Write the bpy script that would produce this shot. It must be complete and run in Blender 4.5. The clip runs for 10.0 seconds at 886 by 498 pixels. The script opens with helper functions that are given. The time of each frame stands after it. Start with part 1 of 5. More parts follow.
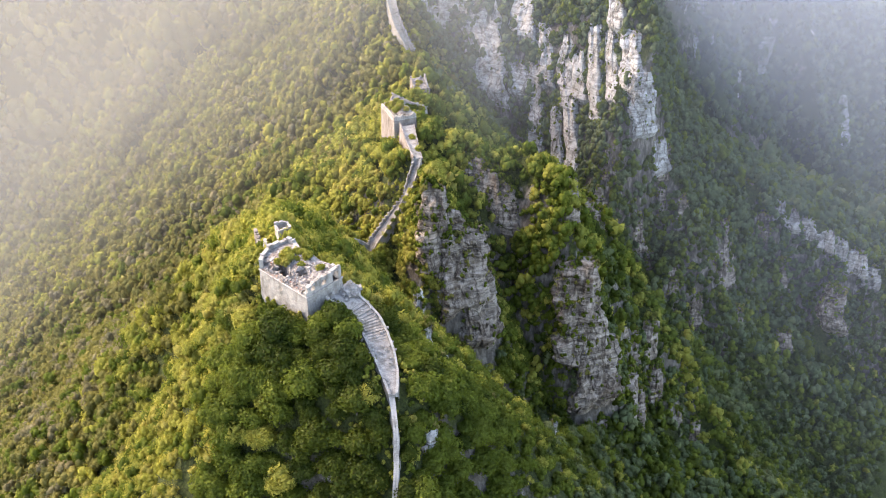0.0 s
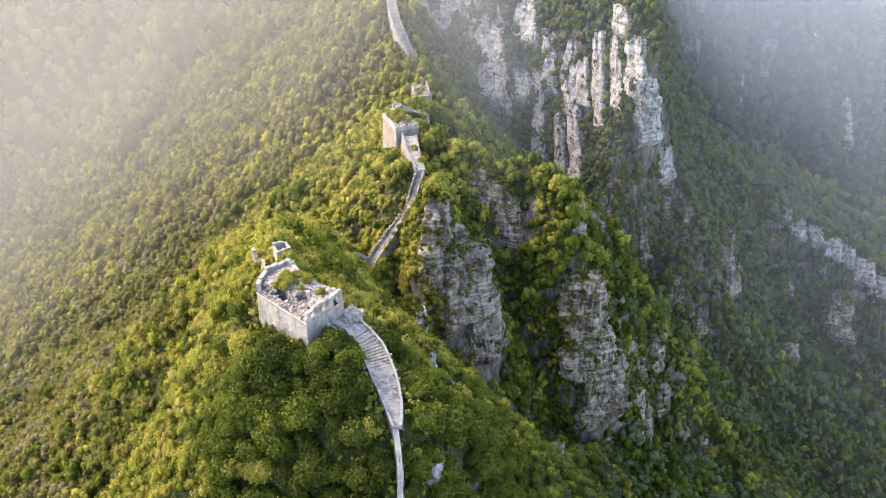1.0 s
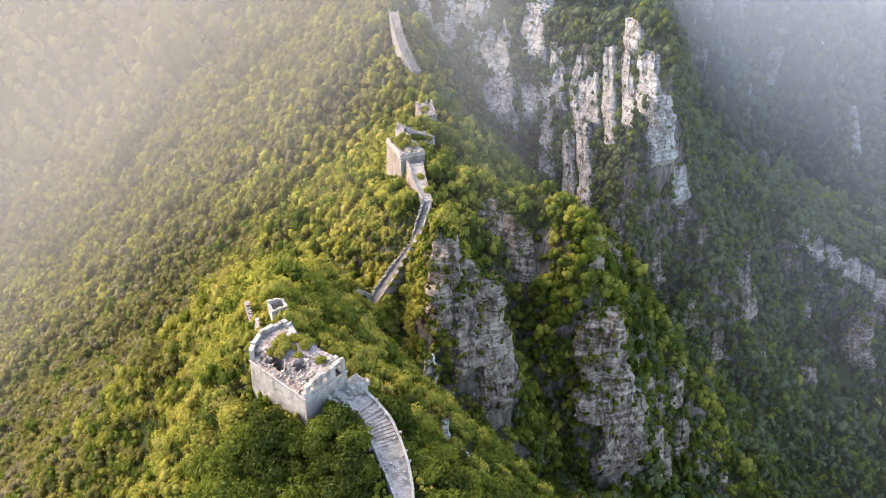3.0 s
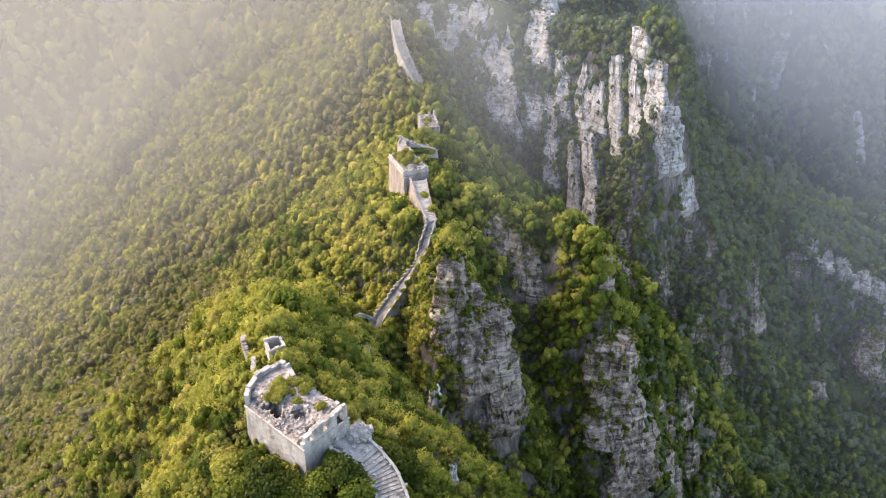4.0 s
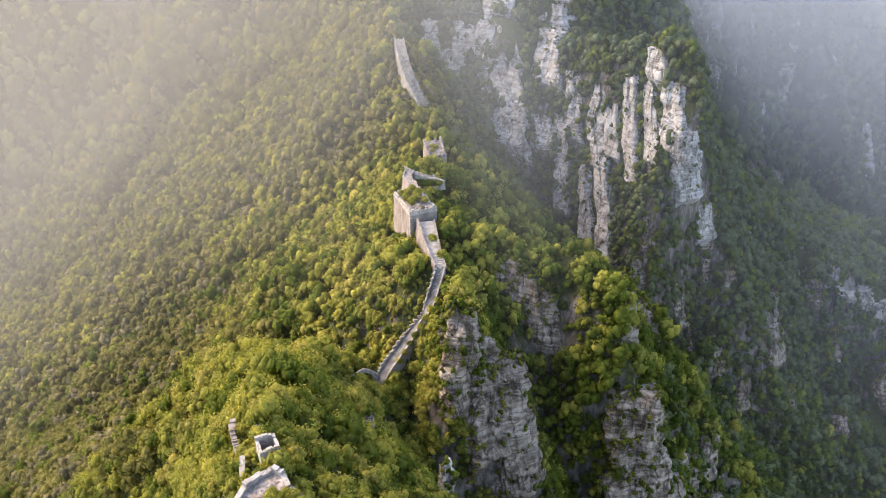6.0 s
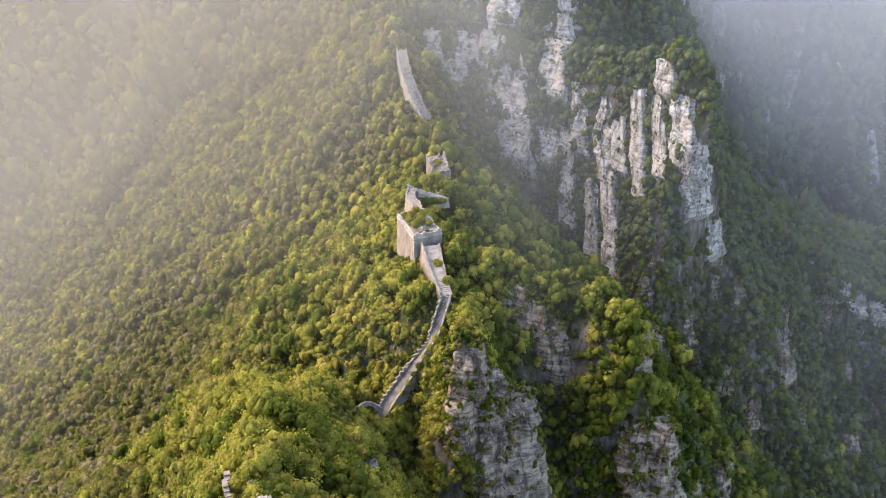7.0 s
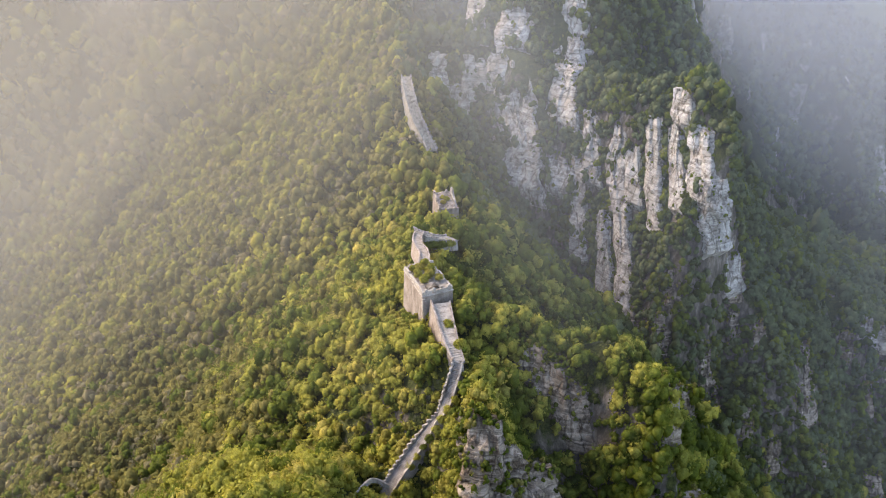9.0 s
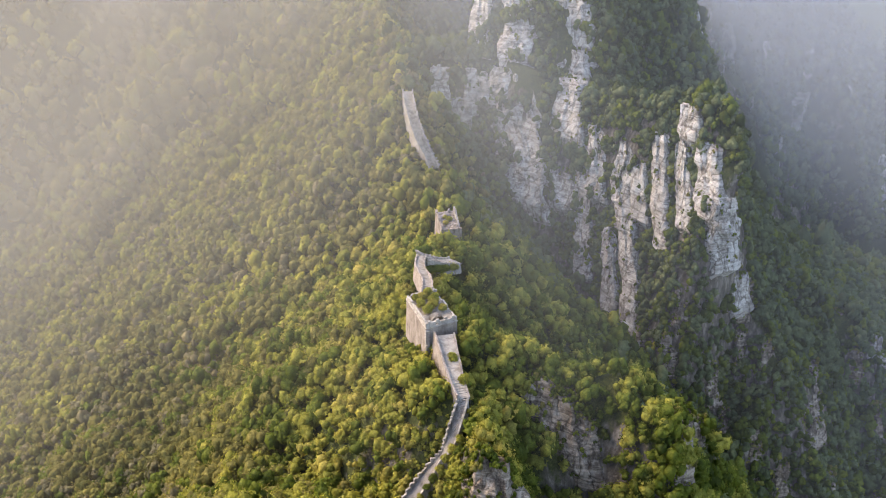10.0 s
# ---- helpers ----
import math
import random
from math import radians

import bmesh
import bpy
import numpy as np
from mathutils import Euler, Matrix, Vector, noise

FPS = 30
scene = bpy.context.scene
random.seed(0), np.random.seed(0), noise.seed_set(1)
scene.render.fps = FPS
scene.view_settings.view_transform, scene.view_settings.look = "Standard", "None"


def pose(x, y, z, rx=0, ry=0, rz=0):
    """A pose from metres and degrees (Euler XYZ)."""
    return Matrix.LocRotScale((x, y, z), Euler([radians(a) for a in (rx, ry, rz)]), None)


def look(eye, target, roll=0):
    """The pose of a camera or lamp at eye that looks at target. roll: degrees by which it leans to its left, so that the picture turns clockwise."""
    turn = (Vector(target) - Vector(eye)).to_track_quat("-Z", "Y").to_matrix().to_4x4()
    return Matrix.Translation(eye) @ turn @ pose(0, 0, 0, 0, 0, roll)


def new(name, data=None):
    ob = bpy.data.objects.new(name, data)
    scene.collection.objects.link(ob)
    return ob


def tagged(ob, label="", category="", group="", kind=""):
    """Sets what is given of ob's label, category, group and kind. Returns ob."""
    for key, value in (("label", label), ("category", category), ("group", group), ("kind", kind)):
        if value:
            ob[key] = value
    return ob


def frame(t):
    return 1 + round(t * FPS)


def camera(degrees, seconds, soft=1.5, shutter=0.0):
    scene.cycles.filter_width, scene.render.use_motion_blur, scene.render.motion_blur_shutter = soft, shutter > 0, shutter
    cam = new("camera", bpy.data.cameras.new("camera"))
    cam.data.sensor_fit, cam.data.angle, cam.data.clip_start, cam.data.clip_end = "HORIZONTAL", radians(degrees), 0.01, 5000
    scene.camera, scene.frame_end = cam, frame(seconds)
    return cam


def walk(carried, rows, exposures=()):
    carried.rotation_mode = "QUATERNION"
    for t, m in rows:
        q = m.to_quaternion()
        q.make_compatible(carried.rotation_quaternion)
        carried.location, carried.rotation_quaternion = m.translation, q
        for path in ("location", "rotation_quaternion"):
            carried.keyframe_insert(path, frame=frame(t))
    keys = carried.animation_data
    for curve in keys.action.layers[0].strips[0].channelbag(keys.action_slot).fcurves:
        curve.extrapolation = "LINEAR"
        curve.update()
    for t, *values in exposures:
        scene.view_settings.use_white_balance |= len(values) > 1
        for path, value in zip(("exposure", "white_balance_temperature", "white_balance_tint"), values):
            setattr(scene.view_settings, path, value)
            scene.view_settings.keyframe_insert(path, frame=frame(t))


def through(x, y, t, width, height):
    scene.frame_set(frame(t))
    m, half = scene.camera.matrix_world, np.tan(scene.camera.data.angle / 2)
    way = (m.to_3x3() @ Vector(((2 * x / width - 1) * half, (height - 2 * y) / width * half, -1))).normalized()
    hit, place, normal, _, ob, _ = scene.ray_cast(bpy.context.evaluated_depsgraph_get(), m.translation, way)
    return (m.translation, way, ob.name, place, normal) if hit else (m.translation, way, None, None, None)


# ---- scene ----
cam = camera(55.0, 10.0, soft=1.0)
PATH = [
    (0.0, -0.0, 0.0, 300.0, 56.0, 0.0, 0.0),
    (0.5, -0.603, 4.28, 299.857, 56.029, 0.029, -0.011),
    (1.0, -1.171, 9.281, 299.433, 56.072, 0.05, -0.025),
    (1.5, -1.896, 14.566, 299.082, 56.108, 0.077, -0.042),
    (2.0, -2.571, 20.273, 298.612, 56.161, 0.092, -0.055),
    (2.5, -3.321, 25.985, 298.201, 56.233, 0.086, -0.061),
    (4.0, -5.763, 44.323, 297.365, 56.403, 0.048, -0.082),
    (4.5, -6.583, 50.853, 296.959, 56.484, 0.029, -0.082),
    (5.0, -7.396, 57.271, 296.543, 56.571, 0.009, -0.074),
    (5.5, -8.13, 63.614, 296.512, 56.638, -0.021, -0.053),
    (7.0, -10.615, 82.937, 296.397, 56.89, -0.132, -0.004),
    (7.5, -11.519, 89.381, 296.71, 56.963, -0.167, 0.01),
    (8.0, -12.397, 95.624, 297.046, 57.052, -0.2, 0.026),
    (8.5, -13.254, 101.836, 297.463, 57.159, -0.24, 0.032),
    (9.0, -14.027, 107.804, 298.058, 57.274, -0.289, 0.037),
    (9.5, -14.704, 113.565, 298.586, 57.396, -0.341, 0.036),
    (10.0, -15.41, 119.005, 299.431, 57.519, -0.393, 0.04),
]
walk(cam, [(t, pose(x, y, z, rx, ry, rz)) for t, x, y, z, rx, ry, rz in PATH], [(0.0, 2.94, 7000, 17.0), (10.0, 2.44, 7150, 16.5)])

# ---- world and sun ----
SUN_AZIMUTH = -62.0     # degrees from +y towards +x: to the left
SUN_HEIGHT = 37.0
world = bpy.data.worlds.new("sky")
scene.world = world
world.use_nodes = True
wt = world.node_tree
sky = wt.nodes.new("ShaderNodeTexSky")
sky.sky_type, sky.sun_disc = "NISHITA", False
sky.sun_elevation, sky.sun_rotation = radians(SUN_HEIGHT), radians(SUN_AZIMUTH)
sky.altitude, sky.air_density, sky.dust_density = 900, 1.2, 4.0
wt.links.new(sky.outputs["Color"], wt.nodes["Background"].inputs["Color"])
wt.nodes["Background"].inputs["Strength"].default_value = 0.15

sun = new("sun", bpy.data.lights.new("sun", "SUN"))
sun.data.energy, sun.data.angle, sun.data.color = 0.95, radians(38.0), (1.0, 0.82, 0.55)
a, e = radians(SUN_AZIMUTH), radians(SUN_HEIGHT)
sun.matrix_world = look((0, 0, 0), (-math.sin(a) * math.cos(e), -math.cos(a) * math.cos(e), -math.sin(e)))

# ---- materials ----
def material(name, rough=0.9):
    m = bpy.data.materials.new(name)
    m.use_nodes = True
    nt = m.node_tree
    bsdf = nt.nodes["Principled BSDF"]
    bsdf.inputs["Roughness"].default_value = rough
    bsdf.inputs["Specular IOR Level"].default_value = 0.2
    return m, nt, bsdf


def noise_node(nt, scale, detail=6, rough=0.6, stretch=(1, 1, 1)):
    pos = nt.nodes.new("ShaderNodeNewGeometry")
    mp = nt.nodes.new("ShaderNodeMapping")
    mp.inputs["Scale"].default_value = stretch
    n = nt.nodes.new("ShaderNodeTexNoise")
    n.inputs["Scale"].default_value, n.inputs["Detail"].default_value, n.inputs["Roughness"].default_value = scale, detail, rough
    nt.links.new(pos.outputs["Position"], mp.inputs["Vector"])
    nt.links.new(mp.outputs["Vector"], n.inputs["Vector"])
    return n.outputs["Fac"]


def ramp(nt, fac, stops):
    r = nt.nodes.new("ShaderNodeValToRGB")
    while len(r.color_ramp.elements) < len(stops):
        r.color_ramp.elements.new(0.5)
    for el, (p, c) in zip(r.color_ramp.elements, stops):
        el.position, el.color = p, (*c, 1)
    nt.links.new(fac, r.inputs["Fac"])
    return r.outputs["Color"]


def mix(nt, fac, a, b, mode="MIX"):
    m = nt.nodes.new("ShaderNodeMix")
    m.data_type, m.blend_type = "RGBA", mode
    for socket, v in ((m.inputs["Factor"], fac), (m.inputs["A"], a), (m.inputs["B"], b)):
        if isinstance(v, bpy.types.NodeSocket):
            nt.links.new(v, socket)
        elif isinstance(v, tuple):
            socket.default_value = (*v, 1)
        else:
            socket.default_value = v
    return m.outputs["Result"]


def bump(nt, bsdf, fac, strength, distance):
    b = nt.nodes.new("ShaderNodeBump")
    b.inputs["Strength"].default_value, b.inputs["Distance"].default_value = strength, distance
    nt.links.new(fac, b.inputs["Height"])
    nt.links.new(b.outputs["Normal"], bsdf.inputs["Normal"])


def leaf_material(name, dark, mid, light, through=0.42):
    m = bpy.data.materials.new(name)
    m.use_nodes = True
    nt = m.node_tree
    nt.nodes.remove(nt.nodes["Principled BSDF"])
    geo, own, tint = nt.nodes.new("ShaderNodeNewGeometry"), nt.nodes.new("ShaderNodeObjectInfo"), nt.nodes.new("ShaderNodeAttribute")
    tint.attribute_name = "crown_tint"
    both, wrap = nt.nodes.new("ShaderNodeMath"), nt.nodes.new("ShaderNodeMath")
    both.operation, wrap.operation = "ADD", "FRACT"
    nt.links.new(own.outputs["Random"], both.inputs[0]); nt.links.new(tint.outputs["Fac"], both.inputs[1])
    nt.links.new(both.outputs[0], wrap.inputs[0])
    # each crown has its own green, each spray a shade of it
    col = ramp(nt, wrap.outputs[0], [(0.0, [0.45 * p + 0.55 * q for p, q in zip(dark, mid)]), (0.5, mid), (1.0, [0.3 * p + 0.7 * q for p, q in zip(light, mid)])])
    col = mix(nt, 1.0, col, ramp(nt, geo.outputs["Random Per Island"], [(0.0, (0.82, 0.84, 0.82)), (0.6, (1, 1, 1)), (1.0, (1.16, 1.14, 1.08))]), "MULTIPLY")
    patch = ramp(nt, noise_node(nt, 0.035, 3), [(0.3, (0.86, 0.89, 0.9)), (0.7, (1.17, 1.11, 1.0))])
    col = mix(nt, 1.0, col, patch, "MULTIPLY")
    fine = ramp(nt, noise_node(nt, 2.2, 5, 0.75), [(0.34, (0.62, 0.64, 0.61)), (0.52, (1.0, 1.0, 1.0)), (0.68, (1.3, 1.28, 1.2))])
    col = mix(nt, 1.0, col, fine, "MULTIPLY")
    d, t, s = (nt.nodes.new("ShaderNodeBsdf" + k) for k in ("Diffuse", "Translucent", "Glossy"))
    relief = nt.nodes.new("ShaderNodeBump")
    relief.inputs["Strength"].default_value, relief.inputs["Distance"].default_value = 0.9, 0.6
    nt.links.new(noise_node(nt, 1.9, 6, 0.75), relief.inputs["Height"])
    for b in (d, t):
        nt.links.new(col, b.inputs["Color"])
        nt.links.new(relief.outputs["Normal"], b.inputs["Normal"])
    s.inputs["Roughness"].default_value = 0.55
    m1, m2 = nt.nodes.new("ShaderNodeMixShader"), nt.nodes.new("ShaderNodeMixShader")
    m1.inputs["Fac"].default_value, m2.inputs["Fac"].default_value = through, 0.006
    nt.links.new(d.outputs[0], m1.inputs[1]); nt.links.new(t.outputs[0], m1.inputs[2])
    nt.links.new(m1.outputs[0], m2.inputs[1]); nt.links.new(s.outputs[0], m2.inputs[2])
    nt.links.new(m2.outputs[0], nt.nodes["Material Output"].inputs["Surface"])
    return m


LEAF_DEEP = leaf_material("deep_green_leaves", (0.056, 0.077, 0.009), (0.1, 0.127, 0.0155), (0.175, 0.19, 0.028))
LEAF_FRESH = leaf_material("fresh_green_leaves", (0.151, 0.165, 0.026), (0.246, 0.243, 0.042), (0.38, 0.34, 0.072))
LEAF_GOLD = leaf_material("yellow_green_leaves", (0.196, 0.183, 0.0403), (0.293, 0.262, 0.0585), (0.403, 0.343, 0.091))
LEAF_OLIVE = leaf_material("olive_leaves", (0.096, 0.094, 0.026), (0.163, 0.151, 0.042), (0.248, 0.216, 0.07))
# sage is paled and blue green blued to hold the distant haze
LEAF_HAZED_SAGE = leaf_material("hazed_sage_leaves", (0.112, 0.1, 0.049), (0.178, 0.156, 0.083), (0.255, 0.218, 0.13))
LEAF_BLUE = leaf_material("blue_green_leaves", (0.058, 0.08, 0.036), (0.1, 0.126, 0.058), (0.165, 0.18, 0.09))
# the shade of dim slopes is put into this darker leaf colour
LEAF_SHADED = leaf_material("shaded_dark_leaves", (0.0222, 0.0355, 0.00452), (0.0487, 0.067, 0.0079), (0.105, 0.12, 0.0147))
LEAVES = [LEAF_DEEP, LEAF_FRESH, LEAF_GOLD, LEAF_OLIVE, LEAF_HAZED_SAGE, LEAF_BLUE, LEAF_SHADED]


def rock_material(name, dark, mid, light, stain):
    m, nt, bsdf = material(name, 0.92)
    big = noise_node(nt, 0.09, 6, 0.65)
    streak = noise_node(nt, 0.5, 6, 0.65, (1, 1, 0.18))
    strata = noise_node(nt, 0.45, 5, 0.6, (0.12, 0.12, 1.6))
    fine = noise_node(nt, 2.2, 8, 0.7)
    col = ramp(nt, streak, [(0.3, dark), (0.47, mid), (0.68, light)])
    col = mix(nt, ramp(nt, strata, [(0.42, (0, 0, 0)), (0.62, (0.75, 0.75, 0.75))]), col, light)
    col = mix(nt, ramp(nt, big, [(0.48, (0, 0, 0)), (0.64, (0.75, 0.75, 0.75))]), col, stain)
    col = mix(nt, 0.55, col, ramp(nt, fine, [(0.3, (0.45, 0.45, 0.45)), (0.7, (1.25, 1.25, 1.25))]), "MULTIPLY")
    # upright joints and bedding cracks, drawn as darker lines
    joint = ramp(nt, noise_node(nt, 0.17, 5, 0.5, (1, 1, 0.25)), [(0.465, (1, 1, 1)), (0.5, (0.45, 0.42, 0.4)), (0.535, (1, 1, 1))])
    bed = ramp(nt, noise_node(nt, 0.22, 4, 0.5, (0.2, 0.2, 2.0)), [(0.46, (1, 1, 1)), (0.5, (0.6, 0.58, 0.56)), (0.54, (1, 1, 1))])
    col = mix(nt, 1.0, mix(nt, 1.0, col, joint, "MULTIPLY"), bed, "MULTIPLY")
    nt.links.new(col, bsdf.inputs["Base Color"])
    relief = mix(nt, 0.5, mix(nt, 0.5, streak, fine), mix(nt, 1.0, joint, bed, "MULTIPLY"))
    bump(nt, bsdf, relief, 0.9, 1.3)
    return m


ROCK = rock_material("weathered_limestone", (0.16, 0.146, 0.13), (0.3, 0.28, 0.255), (0.45, 0.428, 0.396), (0.21, 0.185, 0.155))
# brown-stained stone, darkened further to hold the shade on these cliffs
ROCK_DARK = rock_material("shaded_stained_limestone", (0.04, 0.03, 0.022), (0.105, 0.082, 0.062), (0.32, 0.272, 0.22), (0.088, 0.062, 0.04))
ROCK_GREY = rock_material("grey_bedded_limestone", (0.09, 0.078, 0.066), (0.2, 0.18, 0.158), (0.36, 0.332, 0.298), (0.14, 0.117, 0.094))


def ground_material():
    m, nt, bsdf = material("shaded_forest_floor", 0.95)
    # dark green so that gaps between crowns look like shaded undergrowth
    col = ramp(nt, noise_node(nt, 0.7, 8, 0.7), [(0.3, (0.018, 0.024, 0.006)), (0.5, (0.04, 0.05, 0.012)), (0.68, (0.075, 0.08, 0.024))])
    col = mix(nt, 0.8, col, ramp(nt, noise_node(nt, 2.2, 5, 0.7), [(0.35, (0.35, 0.4, 0.35)), (0.65, (1.4, 1.35, 1.2))]), "MULTIPLY")
    # bare rock shows where the ground is too steep to hold soil
    geo, sep = nt.nodes.new("ShaderNodeNewGeometry"), nt.nodes.new("ShaderNodeSeparateXYZ")
    nt.links.new(geo.outputs["Normal"], sep.inputs["Vector"])
    rock = ramp(nt, noise_node(nt, 0.4, 7, 0.65, (1, 1, 0.3)), [(0.3, (0.04, 0.033, 0.026)), (0.5, (0.1, 0.086, 0.07)), (0.7, (0.24, 0.213, 0.182))])
    patchy = nt.nodes.new("ShaderNodeMath")
    patchy.operation = "MULTIPLY_ADD"
    patchy.inputs[1].default_value = 0.5
    nt.links.new(noise_node(nt, 0.3, 5, 0.6, (1, 1, 0.4)), patchy.inputs[0])
    nt.links.new(sep.outputs["Z"], patchy.inputs[2])
    col = mix(nt, ramp(nt, patchy.outputs[0], [(0.68, (1, 1, 1)), (0.76, (0, 0, 0))]), col, rock)
    nt.links.new(col, bsdf.inputs["Base Color"])
    bump(nt, bsdf, noise_node(nt, 1.0, 7, 0.7), 1.0, 1.6)
    return m


GROUND = ground_material()


def masonry_material(name, base, pale, stain, course=0.32):
    m, nt, bsdf = material(name, 0.9)
    geo = nt.nodes.new("ShaderNodeNewGeometry")
    tex = nt.nodes.new("ShaderNodeTexCoord")
    br = nt.nodes.new("ShaderNodeTexBrick")
    br.inputs["Scale"].default_value = 1.0
    br.inputs["Brick Width"].default_value, br.inputs["Row Height"].default_value = course * 2.6, course
    br.inputs["Mortar Size"].default_value = 0.03
    br.inputs["Color1"].default_value, br.inputs["Color2"].default_value, br.inputs["Mortar"].default_value = (*base, 1), (*pale, 1), (*[v * 1.15 for v in pale], 1)
    nt.links.new(tex.outputs["UV"], br.inputs["Vector"])
    streak = noise_node(nt, 0.7, 6, 0.65, (1, 1, 0.25))
    col = mix(nt, ramp(nt, streak, [(0.4, (0, 0, 0)), (0.62, (0.9, 0.9, 0.9))]), br.outputs["Color"], stain)
    col = mix(nt, ramp(nt, noise_node(nt, 0.35, 4), [(0.45, (0, 0, 0)), (0.65, (0.7, 0.7, 0.7))]), col, pale)
    fine = noise_node(nt, 4.0, 6, 0.7)
    col = mix(nt, 0.6, col, ramp(nt, fine, [(0.3, (0.5, 0.5, 0.5)), (0.7, (1.2, 1.2, 1.2))]), "MULTIPLY")
    nt.links.new(col, bsdf.inputs["Base Color"])
    bump(nt, bsdf, fine, 0.7, 0.15)
    return m


LIME_WALL = masonry_material("lime_washed_stone_courses", (0.222, 0.203, 0.18), (0.315, 0.291, 0.26), (0.158, 0.139, 0.12), 0.36)
BRICK = masonry_material("grey_fired_brick", (0.23, 0.205, 0.183), (0.33, 0.3, 0.265), (0.14, 0.12, 0.1), 0.14)
WARM_BRICK = masonry_material("pinkish_weathered_brick", (0.178, 0.146, 0.126), (0.25, 0.215, 0.188), (0.112, 0.088, 0.073), 0.18)
PAVING = masonry_material("worn_grey_paving_brick", (0.165, 0.148, 0.133), (0.25, 0.23, 0.21), (0.1, 0.087, 0.074), 0.3)

PALE_PAVING = masonry_material("bleached_paving_and_lime_rubble", (0.2, 0.181, 0.157), (0.3, 0.274, 0.24), (0.125, 0.108, 0.09), 0.3)


def plain_material(name, a, b, scale):
    m, nt, bsdf = material(name, 0.9)
    nt.links.new(ramp(nt, noise_node(nt, scale, 6), [(0.35, a), (0.65, b)]), bsdf.inputs["Base Color"])
    bump(nt, bsdf, noise_node(nt, scale * 3, 4), 0.5, 0.1)
    return m


BARK = plain_material("grey_brown_bark", (0.07, 0.055, 0.04), (0.14, 0.115, 0.09), 6)


def rubble_material():
    m, nt, bsdf = material("broken_brick_and_lime_rubble", 0.95)
    col = ramp(nt, noise_node(nt, 0.6, 5, 0.6), [(0.35, (0.11, 0.094, 0.08)), (0.52, (0.185, 0.162, 0.142)), (0.7, (0.28, 0.255, 0.23))])
    col = mix(nt, ramp(nt, noise_node(nt, 1.1, 3, 0.5, (1.3, 0.8, 1)), [(0.56, (0, 0, 0)), (0.64, (0.5, 0.5, 0.5))]), col, (0.2, 0.13, 0.1))
    chips = nt.nodes.new("ShaderNodeTexVoronoi")
    chips.inputs["Scale"].default_value = 1.7
    pos = nt.nodes.new("ShaderNodeNewGeometry")
    nt.links.new(pos.outputs["Position"], chips.inputs["Vector"])
    col = mix(nt, 0.75, col, ramp(nt, chips.outputs["Color"], [(0.1, (0.4, 0.38, 0.36)), (0.5, (0.95, 0.95, 0.95)), (0.9, (1.4, 1.38, 1.36))]), "MULTIPLY")
    nt.links.new(col, bsdf.inputs["Base Color"])
    bump(nt, bsdf, chips.outputs["Distance"], 0.8, 0.25)
    return m


RUBBLE = rubble_material()
RED_BRICK = plain_material("broken_red_brick", (0.19, 0.09, 0.06), (0.3, 0.17, 0.12), 3.0)
EARTH = plain_material("bare_dusty_earth", (0.14, 0.115, 0.09), (0.28, 0.25, 0.21), 0.8)

# ---- lines of the old wall and plans of its towers ----
WALL_A = [(-24.6, 151.4, 185.8), (-20.6, 150.0, 184.6), (-16.6, 146.3, 182.6), (-13.8, 140.3, 181.0), (-11.5, 134.0, 179.3), (-10.2, 127.8, 177.8)]
WALL_B = [(-29.0, 264.0, 119.0), (-25.0, 267.5, 124.6), (-18.0, 273.5, 132.5), (-13.5, 274.2, 140.5), (-11.2, 277.5, 146.0), (-9.3, 282.0, 150.5), (-11.4, 290.0, 151.6), (-14.2, 304.8, 153.0)]
WALL_C = [(-20.5, 321.5, 151.0), (-19.5, 340.0, 146.0), (-22.5, 362.0, 138.0), (-22.0, 371.0, 136.0), (-15.0, 377.0, 130.0), (-10.0, 383.5, 126.0)]
WALL_D = [(-18.5, 468.0, 121.5), (-21.0, 474.0, 124.5), (-26.0, 484.0, 131.0), (-30.0, 500.0, 137.0), (-32.0, 514.0, 140.0)]
WALL_E = [(-10.5, 127.7, 177.3), (-9.5, 121.5, 174.0), (-9.4, 116.5, 167.0), (-10.0, 110.0, 160.0)]
WALL_F = [(-27.5, 262.8, 124.6), (-32.0, 262.0, 127.9), (-35.7, 249.3, 134.9), (-37.6, 234.7, 144.4)]
RUIN_LINE = [(-40.5, 166.5, 187.2), (-42.0, 169.5, 187.0), (-46.5, 181.5, 181.5), (-49.4, 191.0, 177.2)]
WALL_LINES = [(WALL_A, 2.6), (WALL_B, 2.3), (WALL_C, 2.0), (WALL_D, 2.6), (WALL_E, 0.6), (WALL_F, 0.5), (RUIN_LINE, 0.7)]
# corner, heading of the narrow face, narrow and long side
TOWER_PLANS = [((-29.3, 145.8), math.atan2(7.5, 6.7), 10.2, 16.2), ((-19.3, 305.5), 0.4, 9.4, 15.0), ((-15.1, 411.3), 0.18, 8.5, 14.5)]
# height of the ground at their feet
TOWER_FEET = (181.6, 148.6, 109.4)
# and by how much it climbs along the long side
TOWER_RISE = (0.27, 0.0, 0.0)
# the stretch of slope whose trees stand singly: x from, to, y from, to
NEAR_STAND = (-50.0, 14.0, 106.0, 158.0)

# ---- the lie of the land: ridges with a slope on either hand ----
def lattice(ix, iy, iz):
    h = (ix * 374761393 + iy * 668265263 + iz * 1274126177) & 0x7FFFFFFF
    h = ((h ^ (h >> 13)) * 1103515245) & 0x7FFFFFFF
    return ((h ^ (h >> 16)) & 0xFFFF) / 65535.0


